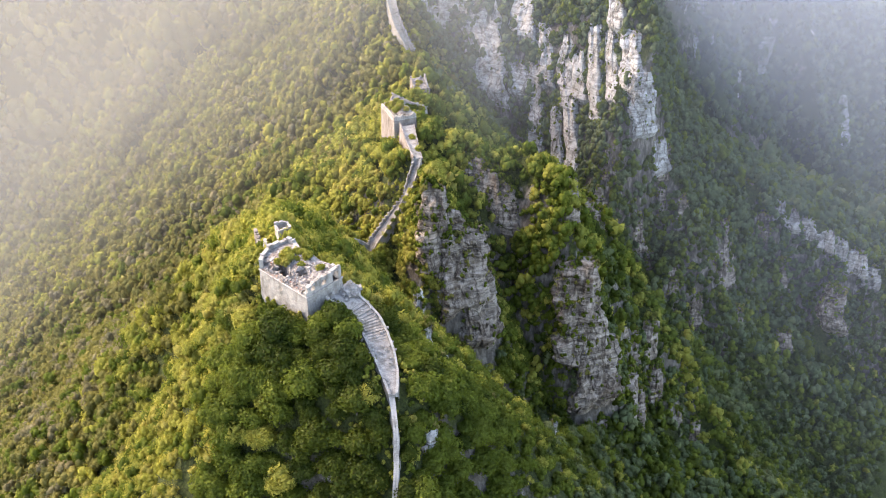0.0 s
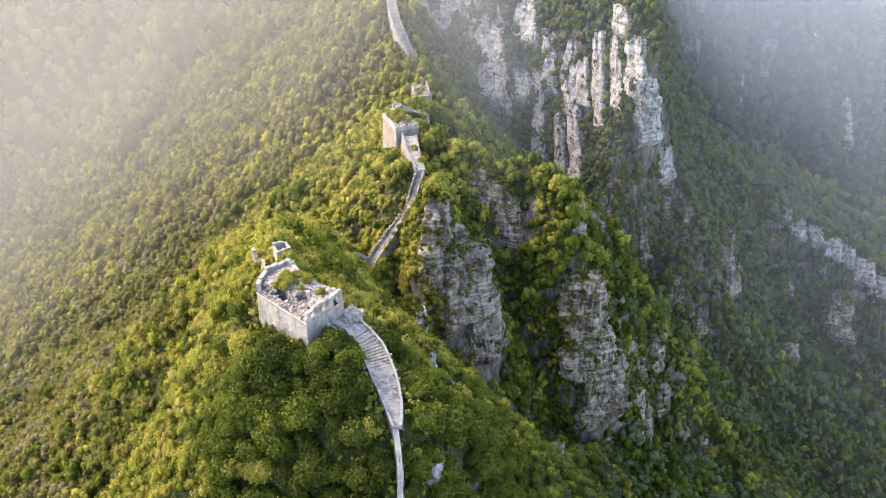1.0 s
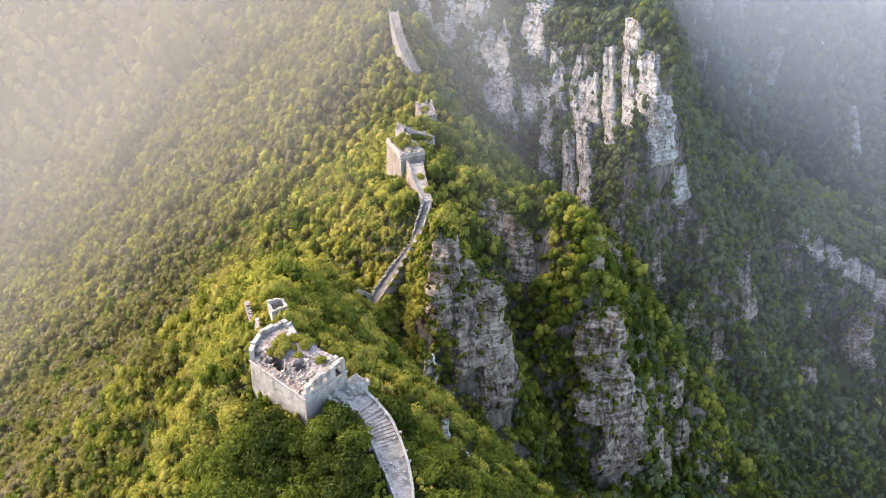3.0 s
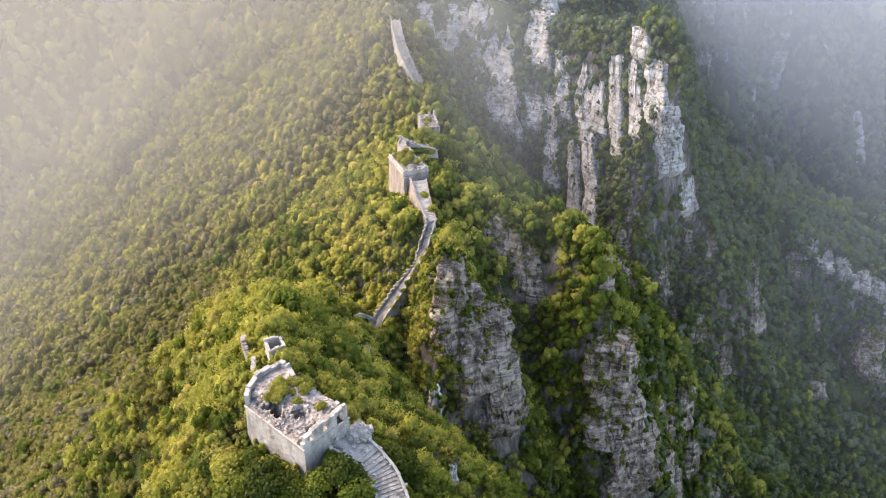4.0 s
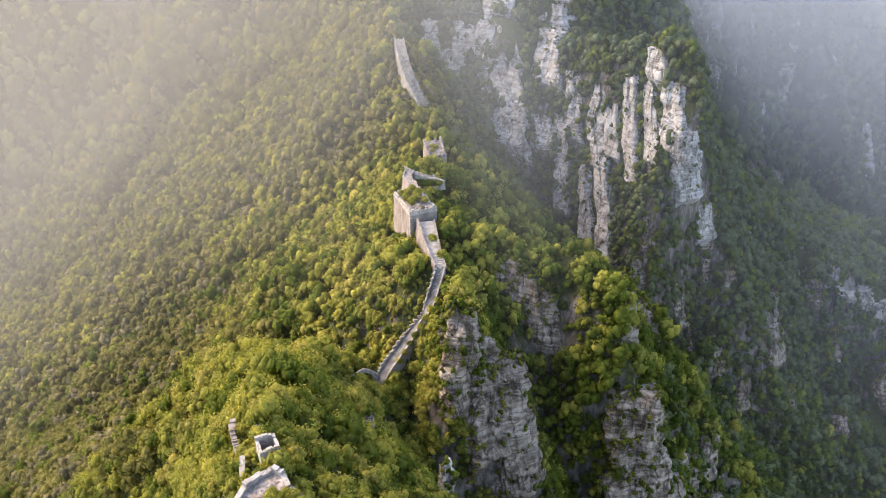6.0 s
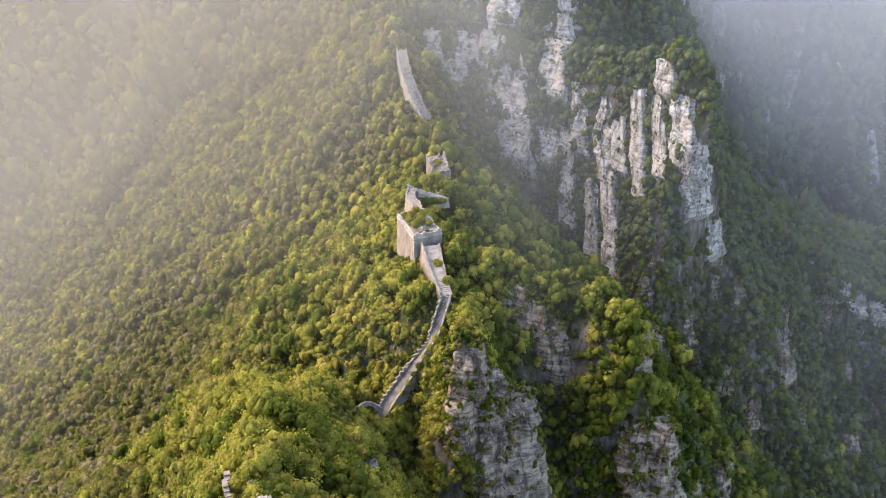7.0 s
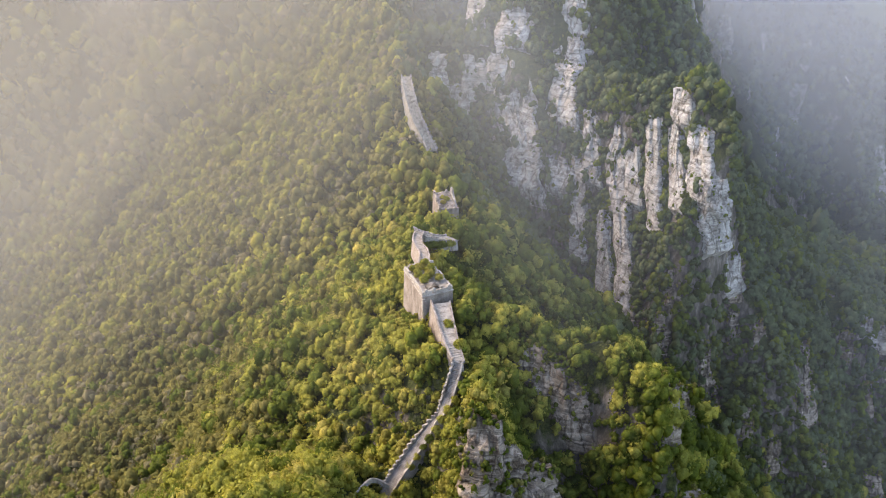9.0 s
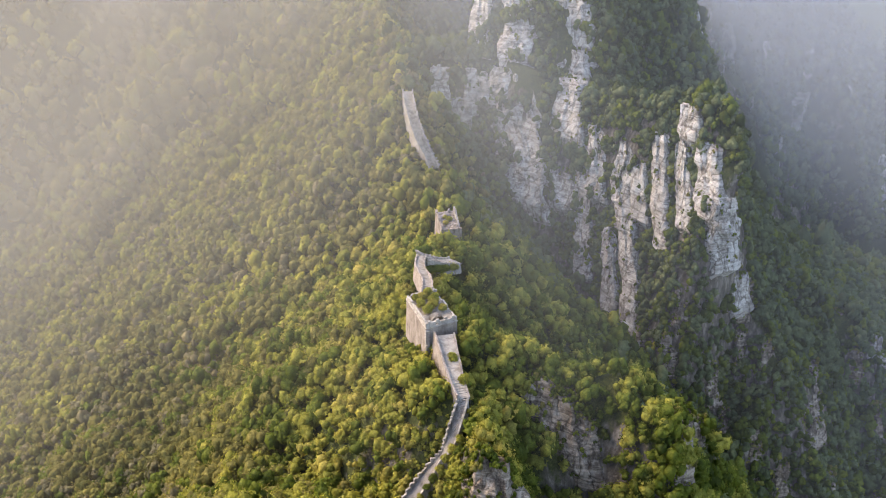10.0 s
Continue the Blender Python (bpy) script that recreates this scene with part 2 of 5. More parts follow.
def grain(x, y, z=0.0):
    """Value noise from -1 to 1 on arrays."""
    x, y, z = np.broadcast_arrays(np.asarray(x, float), np.asarray(y, float), np.asarray(z, float))
    cells, parts_of = [], []
    for v in (x, y, z):
        c = np.floor(v)
        f = v - c
        cells.append(c.astype(np.int64)), parts_of.append(f * f * (3 - 2 * f))
    total = 0
    for i in (0, 1):
        for j in (0, 1):
            for k in (0, 1):
                w = 1
                for f, o in zip(parts_of, (i, j, k)):
                    w = w * (f if o else 1 - f)
                total = total + w * lattice(cells[0] + i, cells[1] + j, cells[2] + k)
    return total * 2 - 1


def fractal(x, y, z=0.0, octaves=4):
    total, size = 0, 1.0
    for o in range(octaves):
        k = 2.03 ** o
        total = total + size * grain(x * k + 17 * o, y * k - 31 * o, np.asarray(z) * k + 5 * o)
        size *= 0.5
    return total


# x, y, crest height, fall to the left of the way along it, fall to the right
RIDGES = [
    [(-6, 30, 128, 1.40, 1.30), (-7, 90, 152, 1.48, 1.53), (-8, 115, 164, 1.47, 1.99), (-12, 132, 181, 1.06, 1.12), (-30, 151, 184, 0.85, 0.65), (-40, 168, 188, 1.49, 1.11), (-47, 200, 170, 1.74, 0.89), (-49, 240, 150, 0.72, 0.62), (-32, 260, 129, 0.46, 1.20), (-23, 268, 122, 1.16, 1.73), (-12, 284, 147, 0.75, 1.87), (-17, 308, 146.5, 1.31, 1.25), (-19, 326, 139, 1.0, 1.2), (-20, 345, 130, 0.77, 1.14), (-14, 411, 115, 0.72, 0.97), (-17, 445, 113, 0.84, 0.82), (-19, 470, 120, 0.81, 1.41), (-32, 514, 135, 0.90, 0.91), (-36, 584, 134, 0.92, 3.06), (-60, 700, 122, 0.90, 1.30), (-80, 950, 130, 0.62, 1.40)],
    [(-12, 284, 146, 1.90, 2.14), (-6, 270, 148, 2.49, 3.03), (-3, 257, 150, 1.93, 3.28), (4, 254, 131, 2.14, 4.00)],
    [(-12, 312, 151, 1.14, 1.68), (14, 306, 138, 0.96, 0.89), (36, 303, 140, 1.95, 1.11), (47, 284, 139, 2.38, 2.96), (53, 270, 112, 4.00, 4.00)],
    [(36, 305, 131, 1.22, 1.98), (55, 318, 111, 1.40, 1.94), (70, 326, 96, 1.79, 1.57), (90, 330, 60, 1.45, 1.35), (104, 318, 40, 1.60, 1.10), (118, 316, 14, 1.70, 1.00), (130, 308, -8, 1.60, 0.90)],
    [(-30, 584, 130, 0.74, 1.19), (14, 572, 134, 0.70, 1.92), (50, 550, 125, 0.87, 1.16), (80, 512, 129, 0.77, 4.00), (104, 490, 146, 0.80, 4.00), (118, 468, 128, 1.04, 1.78), (134, 462, 62, 0.82, 4.00), (150, 445, 26, 0.52, 1.71), (180, 415, -54, 0.45, 2.57)],
    [(128, 505, 92, 0.90, 2.60), (152, 508, 62, 0.90, 1.49), (192, 508, 20, 1.00, 1.00), (228, 494, 4, 1.00, 2.20), (247, 490, -4, 1.05, 2.20), (272, 486, -17, 1.05, 2.20), (298, 480, -34, 1.05, 2.00), (360, 440, -80, 1.00, 2.00)],
    [(0, 592, 138, 0.90, 1.52), (25, 592, 151, 0.90, 2.22), (60, 600, 164, 1.17, 1.24), (110, 640, 170, 0.80, 1.50), (150, 690, 128, 0.80, 2.30), (172, 760, 85, 0.80, 2.60), (185, 900, 40, 0.80, 2.40)],
    [(60, 1100, 190, 0.60, 1.50), (180, 1030, 90, 0.90, 1.60), (250, 1003, 12, 1.20, 1.50), (321, 995, -58, 1.30, 1.40), (391, 1002, -128, 1.30, 1.40), (427, 985, -215, 1.30, 1.50)],
    [(130, 640, 120, 1.50, 1.50), (168, 604, 58, 1.40, 1.40), (200, 574, 22, 1.30, 1.30), (232, 540, -18, 1.30, 1.30)],
    [(150, 1330, 170, 0.40, 1.60), (330, 1350, 95, 0.40, 1.70), (480, 1390, 25, 0.40, 1.45), (560, 1405, -35, 0.40, 1.30), (600, 1419, -84, 0.50, 1.10), (640, 1419, -130, 0.60, 1.00), (700, 1400, -172, 0.60, 0.95), (900, 1350, -190, 0.60, 0.90)],
    [(385, 1300, -20, 1.40, 1.30), (410, 1190, -140, 1.40, 1.30), (430, 1080, -235, 1.30, 1.20)],
    [(545, 1330, -80, 1.30, 1.30), (550, 1240, -148, 1.30, 1.30), (560, 1120, -270, 1.30, 1.30)],
    [(12, 153, 141, 1.50, 1.50), (30, 190, 100, 1.20, 1.20), (46, 223, 63, 1.10, 1.10), (70, 250, 35, 1.04, 1.02)],
    [(-180, 1010, 125, 1.30, 1.20), (-380, 1120, 150, 0.58, 0.40), (-800, 1200, 190, 0.50, 0.40), (-1500, 1250, 240, 0.50, 0.40)],
    [(-190, 1010, 105, 1.20, 1.20), (-225, 860, 48, 0.80, 0.75), (-262, 740, -20, 0.75, 0.70), (-290, 640, -75, 0.70, 0.70)],
]
RIDGES = [np.array(r) for r in RIDGES]


def ridge_height(r, x, y):
    total, weight = 0, 0
    for a, b in zip(r[:-1], r[1:]):
        dx, dy = b[0] - a[0], b[1] - a[1]
        length = math.hypot(dx, dy)
        u = np.clip(((x - a[0]) * dx + (y - a[1]) * dy) / length ** 2, 0, 1)
        d = np.hypot(x - a[0] - u * dx, y - a[1] - u * dy)
        side = 0.5 + 0.5 * np.clip((dx * (y - a[1]) - dy * (x - a[0])) / (length * (d + 1e-6)), -1, 1)
        fall = side * (a[3] + u * (b[3] - a[3])) + (1 - side) * (a[4] + u * (b[4] - a[4]))
        hh = a[2] + u * (b[2] - a[2]) - fall * (np.sqrt(d * d + 9) - 3) * (1 - 0.3 * d / (d + 200))
        w = (d + 1.0) ** -6
        total, weight = total + w * hh, weight + w
    return total / weight


def land(x, y):
    """Height of the smooth ground."""
    x, y = np.asarray(x, float), np.asarray(y, float)
    hs = np.stack([ridge_height(r, x, y) for r in RIDGES])
    top = hs.max(0)
    h = top + 4 * np.log(np.exp((hs - top) / 4).sum(0))
    return np.maximum(h, -330 + 20 * grain(x / 200, y / 200))


def off_tower(plan, x, y):
    """Distance from a tower's four walls, nothing inside them."""
    (ox, oy), turn, wide, long = plan
    u = (x - ox) * math.cos(turn) + (y - oy) * math.sin(turn)
    v = -(x - ox) * math.sin(turn) + (y - oy) * math.cos(turn)
    return np.hypot(np.maximum(np.maximum(-u, u - wide), 0), np.maximum(np.maximum(-v, v - long), 0))


def ground_height(x, y):
    x, y = np.asarray(x, float), np.asarray(y, float)
    rough = np.clip((np.hypot(x + 20, (y - 180) * 0.6) - 20) / 60, 0.15, 1)
    wx, wy = rough * 3.5 * fractal(x / 26, y / 26, 11.0, 3), rough * 3.5 * fractal(x / 26, y / 26, 19.0, 3)
    # spurs and gullies down both flanks, none on the crest itself
    flank = np.clip((np.abs(x - np.interp(y, RIDGES[0][:, 1], RIDGES[0][:, 0])) - 18) / 50, 0, 1) * np.clip((y - 200) / 120, 0, 1)
    folds = 1 - 2 * np.abs(grain((x + 0.35 * y) / 34, (y - 0.35 * x) / 95, 8.0))
    h = land(x + wx, y + wy) + flank * (4.2 * folds + 2.6 * fractal(x / 20, y / 20, 5.0, 2)) + rough * (2.0 * fractal(x / 38, y / 38, 2.0, 4) + 5 * fractal(x / 120, y / 120, 7.0, 2) * np.clip((y - 630) / 200, 0, 1))
    for line, half in WALL_LINES:
        for a, b in zip(line[:-1], line[1:]):
            dx, dy = b[0] - a[0], b[1] - a[1]
            u = np.clip(((x - a[0]) * dx + (y - a[1]) * dy) / (dx * dx + dy * dy), 0, 1)
            d = np.hypot(x - a[0] - u * dx, y - a[1] - u * dy) - half - 0.5
            h = np.minimum(h, a[2] + u * (b[2] - a[2]) - 1.4 + 1.6 * np.maximum(d, 0) + 0.2 * np.maximum(d - 2, 0) ** 2)
    for plan, low, rise in zip(TOWER_PLANS, TOWER_FEET, TOWER_RISE):
        d = off_tower(plan, x, y)
        low = low + rise * np.clip(-(x - plan[0][0]) * math.sin(plan[1]) + (y - plan[0][1]) * math.cos(plan[1]), 0, plan[3])
        h = np.minimum(h, low + 1.3 * np.maximum(d - 1, 0) + 0.15 * np.maximum(d - 3, 0) ** 2)
    return h


def mesh_from(name, verts, faces, mats, picks=None, smooth=False):
    """A mesh from arrays: faces all of one corner count."""
    me = bpy.data.meshes.new(name)
    n, k = faces.shape
    me.vertices.add(len(verts)); me.vertices.foreach_set("co", np.ascontiguousarray(verts, np.float32).ravel())
    me.loops.add(n * k); me.loops.foreach_set("vertex_index", np.ascontiguousarray(faces, np.int32).ravel())
    me.polygons.add(n); me.polygons.foreach_set("loop_start", np.arange(0, n * k, k, dtype=np.int32))
    if picks is not None:
        me.polygons.foreach_set("material_index", np.ascontiguousarray(picks, np.int32))
    me.polygons.foreach_set("use_smooth", np.full(n, smooth))
    for m in mats:
        me.materials.append(m)
    me.update(calc_edges=True)
    me.validate()
    return me


def grid_faces(nx, ny, wrap=False):
    i, j = np.meshgrid(np.arange(nx if wrap else nx - 1), np.arange(ny - 1), indexing="ij")
    i2 = (i + 1) % nx
    return np.stack([i * ny + j, i2 * ny + j, i2 * ny + j + 1, i * ny + j + 1], -1).reshape(-1, 4)


xs = np.concatenate([[-5000, -3000, -1800], np.arange(-1260, -640, 31), np.arange(-640, -180, 10), np.arange(-180, 330, 3), np.arange(330, 720, 10), [850, 1200, 1800, 3000, 5000]])
ys = np.concatenate([[-5000, -2500, -1200, -600, -300, -150], np.arange(-90, 40, 10), np.arange(40, 570, 2.6), np.arange(570, 860, 5), np.arange(860, 1500, 10), np.arange(1500, 2200, 35), [2400, 2800, 5000]])
gx, gy = np.meshgrid(xs, ys, indexing="ij")
verts = np.stack([gx, gy, ground_height(gx, gy)], -1).reshape(-1, 3)
ground = new("ground", mesh_from("ground", verts, grid_faces(len(xs), len(ys)), [GROUND], smooth=True))
tagged(ground, "steep mountain ridge ground under the woods, dark green for shade between crowns", "ground", kind="structure")

# ---- limestone crags ----
def rock_mesh(name, rise, lean, width, depth, sunk, seed, mat, blocky=1.0):
    """A crag about its own foot: split into columns by joints and into blocks by the bedding, leaning back into the hill, with a broken top."""
    n, m = int(np.clip((width + depth) * 2.4, 36, 80)), int(np.clip(rise * 1.25, 20, 60))
    a, v = np.meshgrid(np.linspace(0, 2 * math.pi, n, endpoint=False), np.linspace(0, 1, m), indexing="ij")
    ca, sa = np.cos(a), np.sin(a)
    k = 1 / (np.abs(ca) ** 4 + np.abs(sa) ** 4) ** 0.25
    px, py = ca * k * width / 2, sa * k * depth / 2
    s = seed * 7.31
    z = v * rise
    # joints and bedding part the rock into blocks of two sizes
    bx, by, bz = (q + 1.6 * fractal(px / 7 + s + o, py / 7, z / 9, 2) for q, o in ((px, 0), (py, 9), (z, 4)))
    push = 0
    for wide, high, out, tag in ((4.6, 11.0, 3.0, 1), (2.3, 3.4, 1.5, 2), (1.2, 1.7, 0.6, 3)):
        cells = [np.floor(q / w + s).astype(np.int64) for q, w in ((bx, wide), (by, wide), (bz + 3 * grain(px / 5, py / 5, s), high))]
        push = push + (lattice(cells[0] + 13 * tag, cells[1], cells[2]) - 0.55) * out * (blocky if tag > 1 else 0.5 + 0.5 * blocky)
    push = push + 1.6 * fractal(px / 10 + s, py / 10 + 3, z / 16, 3) + 0.3 * fractal(px / 1.5 + s, py / 1.5, z / 1.5, 2)
    beds = np.floor((bz + 0.18 * px) / 2.1).astype(np.int64)
    push = push + 1.5 * blocky * (lattice(beds, np.full(beds.shape, seed), np.full(beds.shape, 3)) - 0.5)
    ci = np.floor(bx / 3.2 + s).astype(np.int64)
    si = np.full(ci.shape, seed)
    scale = np.clip(min(width, depth) / 11, 0.45, 1.3)
    grow = 1.08 - 0.3 * v * v + push * scale / (np.hypot(px, py) + 1e-6)
    px, py = px * np.maximum(grow, 0.3), py * np.maximum(grow, 0.3)
    px = px + 0.14 * width * fractal(s + 0 * z, z / 15, 1.0, 2)
    broken = (lattice(ci, si + 5, si) - 0.7) * 0.26 * rise + 0.06 * rise * grain(ca * 4 + s, sa * 4, 1.0)
    z = z + broken * np.clip(v - 0.3, 0, 1) * rise / (rise + math.hypot(*lean))
    shift = v
    px, py = px + lean[0] * shift, py + lean[1] * shift + 0.9 * np.maximum(0, sunk - z)
    rows = [np.stack([px, py, z], -1)]
    # rounded, uneven top in rings
    rim = rows[0][:, -1]
    mid = rim.mean(0)
    for f in (0.86, 0.7, 0.5, 0.28, 0.1):
        ring = mid + (rim - mid) * (f, f, 0.35 + 0.5 * f)
        ring[:, 2] += 0.03 * rise * (1 - f) + 0.6 * grain(ring[:, 0] / 1.7 + s, ring[:, 1] / 1.7, f * 3)
        rows.append(ring[:, None])
    grid = np.concatenate(rows, 1)
    m = grid.shape[1]
    verts = np.vstack([grid.reshape(-1, 3), grid[:, -1].mean(0)])
    tris = [(i * m + m - 1, ((i + 1) % n) * m + m - 1, n * m) for i in range(n)]
    me = bpy.data.meshes.new(name)
    me.from_pydata(verts.tolist(), [], grid_faces(n, m, wrap=True).tolist() + tris)
    me.materials.append(mat)
    me.update()
    return me


# foot x, y, z, head x, y, z, width, facing in degrees
GREAT_CRAG = [
    (60, 493, 46, 59, 516, 96, 11, -45),
    (66, 505, 86, 65, 520, 115, 12, -45),
    (78, 488, 78, 77, 506, 113, 12, -49),
    (84, 484, 86, 83, 495, 107, 10, -52),
    (79, 457, 36, 79, 488, 81, 12, -60),
    (91, 467, 79, 90, 494, 124, 10, -56),
    (99, 463, 94, 99, 483, 124, 10, -57),
    (109, 456, 103, 109, 473, 127, 15, -54),
    (116, 451, 79, 113, 457, 109, 17, 26),
    (101, 483, 130, 101, 488, 141, 12, -45),
    (72, 473, 33, 71, 493, 71, 11, -50),
    (133, 457, 50, 131, 461, 67, 12, 22),
]
HIGH_CRAGS = [
    (29, 522, 77, 29, 559, 127, 31, -40),
    (49, 514, 75, 48, 521, 90, 14, -28),
    (6, 567, 125, 7, 612, 154, 13, -29),
    (27, 563, 130, 29, 617, 167, 19, 1),
    (57, 579, 132, 57, 606, 174, 27, -11),
    (52, 531, 112, 53, 548, 131, 20, -50),
    (-17, 564, 113, -17, 576, 128, 16, -14),
    (0, 560, 110, -0, 570, 127, 9, -11),
    (55, 571, 124, 55, 579, 136, 22, -24),
    (81, 575, 127, 81, 584, 136, 9, 38),
    (18, 561, 122, 18, 566, 130, 17, -27),
    (-4, 556, 101, -4, 563, 113, 15, -10),
]
RIDGE_CRAGS = [
    (-4, 253, 139, -4, 259, 150, 9, -9),
    (1, 251, 124, 0, 258, 141, 17, 20),
    (8, 247, 111, 6, 255, 131, 18, 30),
    (16, 246, 97, 13, 256, 115, 17, 40),
    (13, 294, 125, 11, 301, 138, 12, -20),
    (20, 290, 120, 18, 297, 135, 13, -22),
    (27, 287, 115, 25, 294, 131, 12, -24),
    (49, 277, 125, 48, 285, 139, 7, 28),
    (63, 315, 86, 60, 321, 110, 11, 10),
    (70, 318, 80, 67, 325, 101, 12, 20),
    (74, 315, 66, 73, 321, 84, 9, 20),
    (52, 263, 93, 51, 268, 110, 17, -14),
    (56, 258, 75, 54, 263, 98, 20, 12),
    (62, 254, 57, 60, 261, 81, 21, 25),
    (74, 283, 50, 76, 298, 72, 13, 20),
    (84, 286, 36, 85, 297, 52, 11, 25),
    (80, 270, 24, 82, 281, 42, 10, 15),
    (88, 276, 14, 89, 285, 28, 8, 20),
    (96, 303, 34, 97, 311, 46, 8, 30),
    (100, 294, 14, 101, 302, 28, 9, 25),
    (112, 294, -8, 113, 299, 0, 8, 10),
    (124, 296, -16, 125, 301, -8, 8, 15),
    (64, 246, 34, 65, 252, 44, 6, 0),
    (44, 243, 38, 45, 248, 47, 5, 20),
]
EAST_CRAGS = [
    (178, 439, -24, 181, 468, 4, 19, 48),
    (170, 434, -26, 170, 441, -6, 7, 20),
    (135, 456, 45, 135, 463, 62, 9, 14),
    (96, 434, 28, 95, 440, 45, 9, 10),
    (98, 441, 54, 98, 446, 68, 8, 0),
    (122, 438, 4, 119, 443, 26, 10, 25),
    (129, 432, -10, 129, 439, 0, 8, 20),
    (147, 445, 24, 147, 450, 36, 8, 15),
    (141, 422, -17, 141, 427, -4, 8, 10),
    (84, 442, 27, 84, 450, 41, 9, -10),
    (136, 450, 23, 135, 454, 37, 7, 10),
    (191, 429, -54, 192, 437, -43, 9, 20),
    (160, 420, -41, 159, 425, -26, 9, 15),
    (218, 483, -18, 216, 487, -3, 10, -10),
    (231, 470, -47, 229, 476, -32, 10, -15),
    (208, 494, -4, 207, 502, 14, 10, -11),
    (262, 446, -62, 261, 456, -40, 16, -25),
    (228, 432, -82, 227, 440, -66, 12, -10),
]
CREST_ROCKS = [
    (226, 487, -5, 226, 491, 5, 9, -20),
    (235, 485, -9, 235, 489, 0, 12, -26),
    (247, 483, -17, 247, 487, -6, 11, -24),
    (257, 481, -23, 257, 485, -14, 14, -30),
    (270, 479, -31, 270, 483, -20, 10, -20),
    (281, 476, -38, 281, 481, -29, 15, -28),
    (296, 472, -50, 296, 476, -40, 13, -25),
]
FAR_CRAGS = [
    (154, 676, 104, 153, 688, 128, 12, -30),
    (342, 1236, -80, 338, 1257, -44, 16, -20),
    (366, 1222, -112, 371, 1253, -62, 22, -10),
    (281, 982, -44, 283, 993, -24, 12, -20),
    (297, 971, -80, 300, 981, -58, 10, -20),
    (321, 977, -82, 323, 992, -60, 9, 0),
    (432, 1254, -118, 436, 1271, -92, 16, 0),
    (477, 1214, -205, 494, 1251, -160, 22, -20),
    (565, 1248, -166, 552, 1250, -146, 18, 0),
    (505, 1276, -140, 511, 1300, -112, 14, 0),
    (604, 1167, -285, 616, 1216, -240, 22, 0),
    (359, 972, -132, 365, 992, -108, 10, 20),
]
SLOPE_STONES = [
    (12, 151, 144, 12, 154, 148, 2, 40),
    (13, 149, 143, 14, 152, 147, 3, 30),
    (15, 148, 142, 16, 150, 145, 2, 50),
    (43, 246, 42, 44, 249, 48, 4, 30),
    (37, 203, 82, 38, 206, 87, 3, 40),
    (-4, 162, 159, -4, 164, 163, 2, 30),
    (0, 157, 156, 0, 158, 159, 2, 30),
    (-3, 125, 162, -2, 127, 167, 3, 30),
    (-27, 217, 143, -27, 219, 148, 4, 20),
    (-8, 212, 130, -8, 215, 135, 4, 30),
]
CRAG_SETS = [
    (GREAT_CRAG, ROCK, "pale grey limestone crag with upright fluted faces"),
    (HIGH_CRAGS, ROCK, "pale limestone crag high on the wooded mountainside"),
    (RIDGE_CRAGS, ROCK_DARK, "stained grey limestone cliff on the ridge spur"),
    (SLOPE_STONES, ROCK, "white broken boulder showing between bushes on the slope"),
    (FAR_CRAGS, ROCK, "pale rock face on a distant hazy mountain"),
    (CREST_ROCKS, ROCK_GREY, "pale layered limestone ledge along the crest of a side ridge"),
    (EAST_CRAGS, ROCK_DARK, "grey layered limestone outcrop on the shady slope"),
]
ROCK_SPOTS, LEDGES = [], []
seed = 0
for crags, mat, label in CRAG_SETS:
    for x, y, low, hx, hy, high, width, facing in crags:
        seed += 1
        depth = min(max(width * 0.55, min(5.0, width)), 13.0)
        turn = radians(facing)
        c, s = math.cos(turn), math.sin(turn)
        back = 0.08 * depth
        high += 2
        ox, oy = x - s * back, y + c * back
        sunk = 2 + min(9, 0.25 * (high - low))
        rise = high - low + sunk + 1
        dx, dy = (hx - x) * rise / (high - low + 0.1), (hy - y) * rise / (high - low + 0.1)
        k = min(1.0, 2.2 * rise / (math.hypot(dx, dy) + 0.1))
        dx, dy = dx * k, dy * k
        ox, oy = ox - dx * sunk / rise, oy - dy * sunk / rise
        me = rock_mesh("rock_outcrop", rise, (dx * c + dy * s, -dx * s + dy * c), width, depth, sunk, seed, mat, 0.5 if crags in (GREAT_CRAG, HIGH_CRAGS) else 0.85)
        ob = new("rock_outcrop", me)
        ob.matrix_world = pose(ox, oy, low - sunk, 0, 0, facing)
        tagged(ob, label, "rock outcrop", "crags on the ridge")
        co = np.array([v.co[:] for v in me.vertices])
        LEDGES.append((np.stack([ox + co[:, 0] * c - co[:, 1] * s, oy + co[:, 0] * s + co[:, 1] * c, low - sunk + co[:, 2]], -1), 4.5 if mat is ROCK_DARK else 1.2))
        for f in (0.15, 0.5, 0.85):
            ROCK_SPOTS.append((ox + dx * f, oy + dy * f, width * 0.4, depth / 2 - 2.0, turn))

# ---- woods ----
OCT_V = np.array([(1.0, 0, 0), (0, 1.0, 0), (-1.0, 0, 0), (0, -1.0, 0), (0, 0, 1.0), (0, 0, -1.0)])
OCT_F = np.array([(0, 1, 4), (1, 2, 4), (2, 3, 4), (3, 0, 4), (1, 0, 5), (2, 1, 5), (3, 2, 5), (0, 3, 5)])


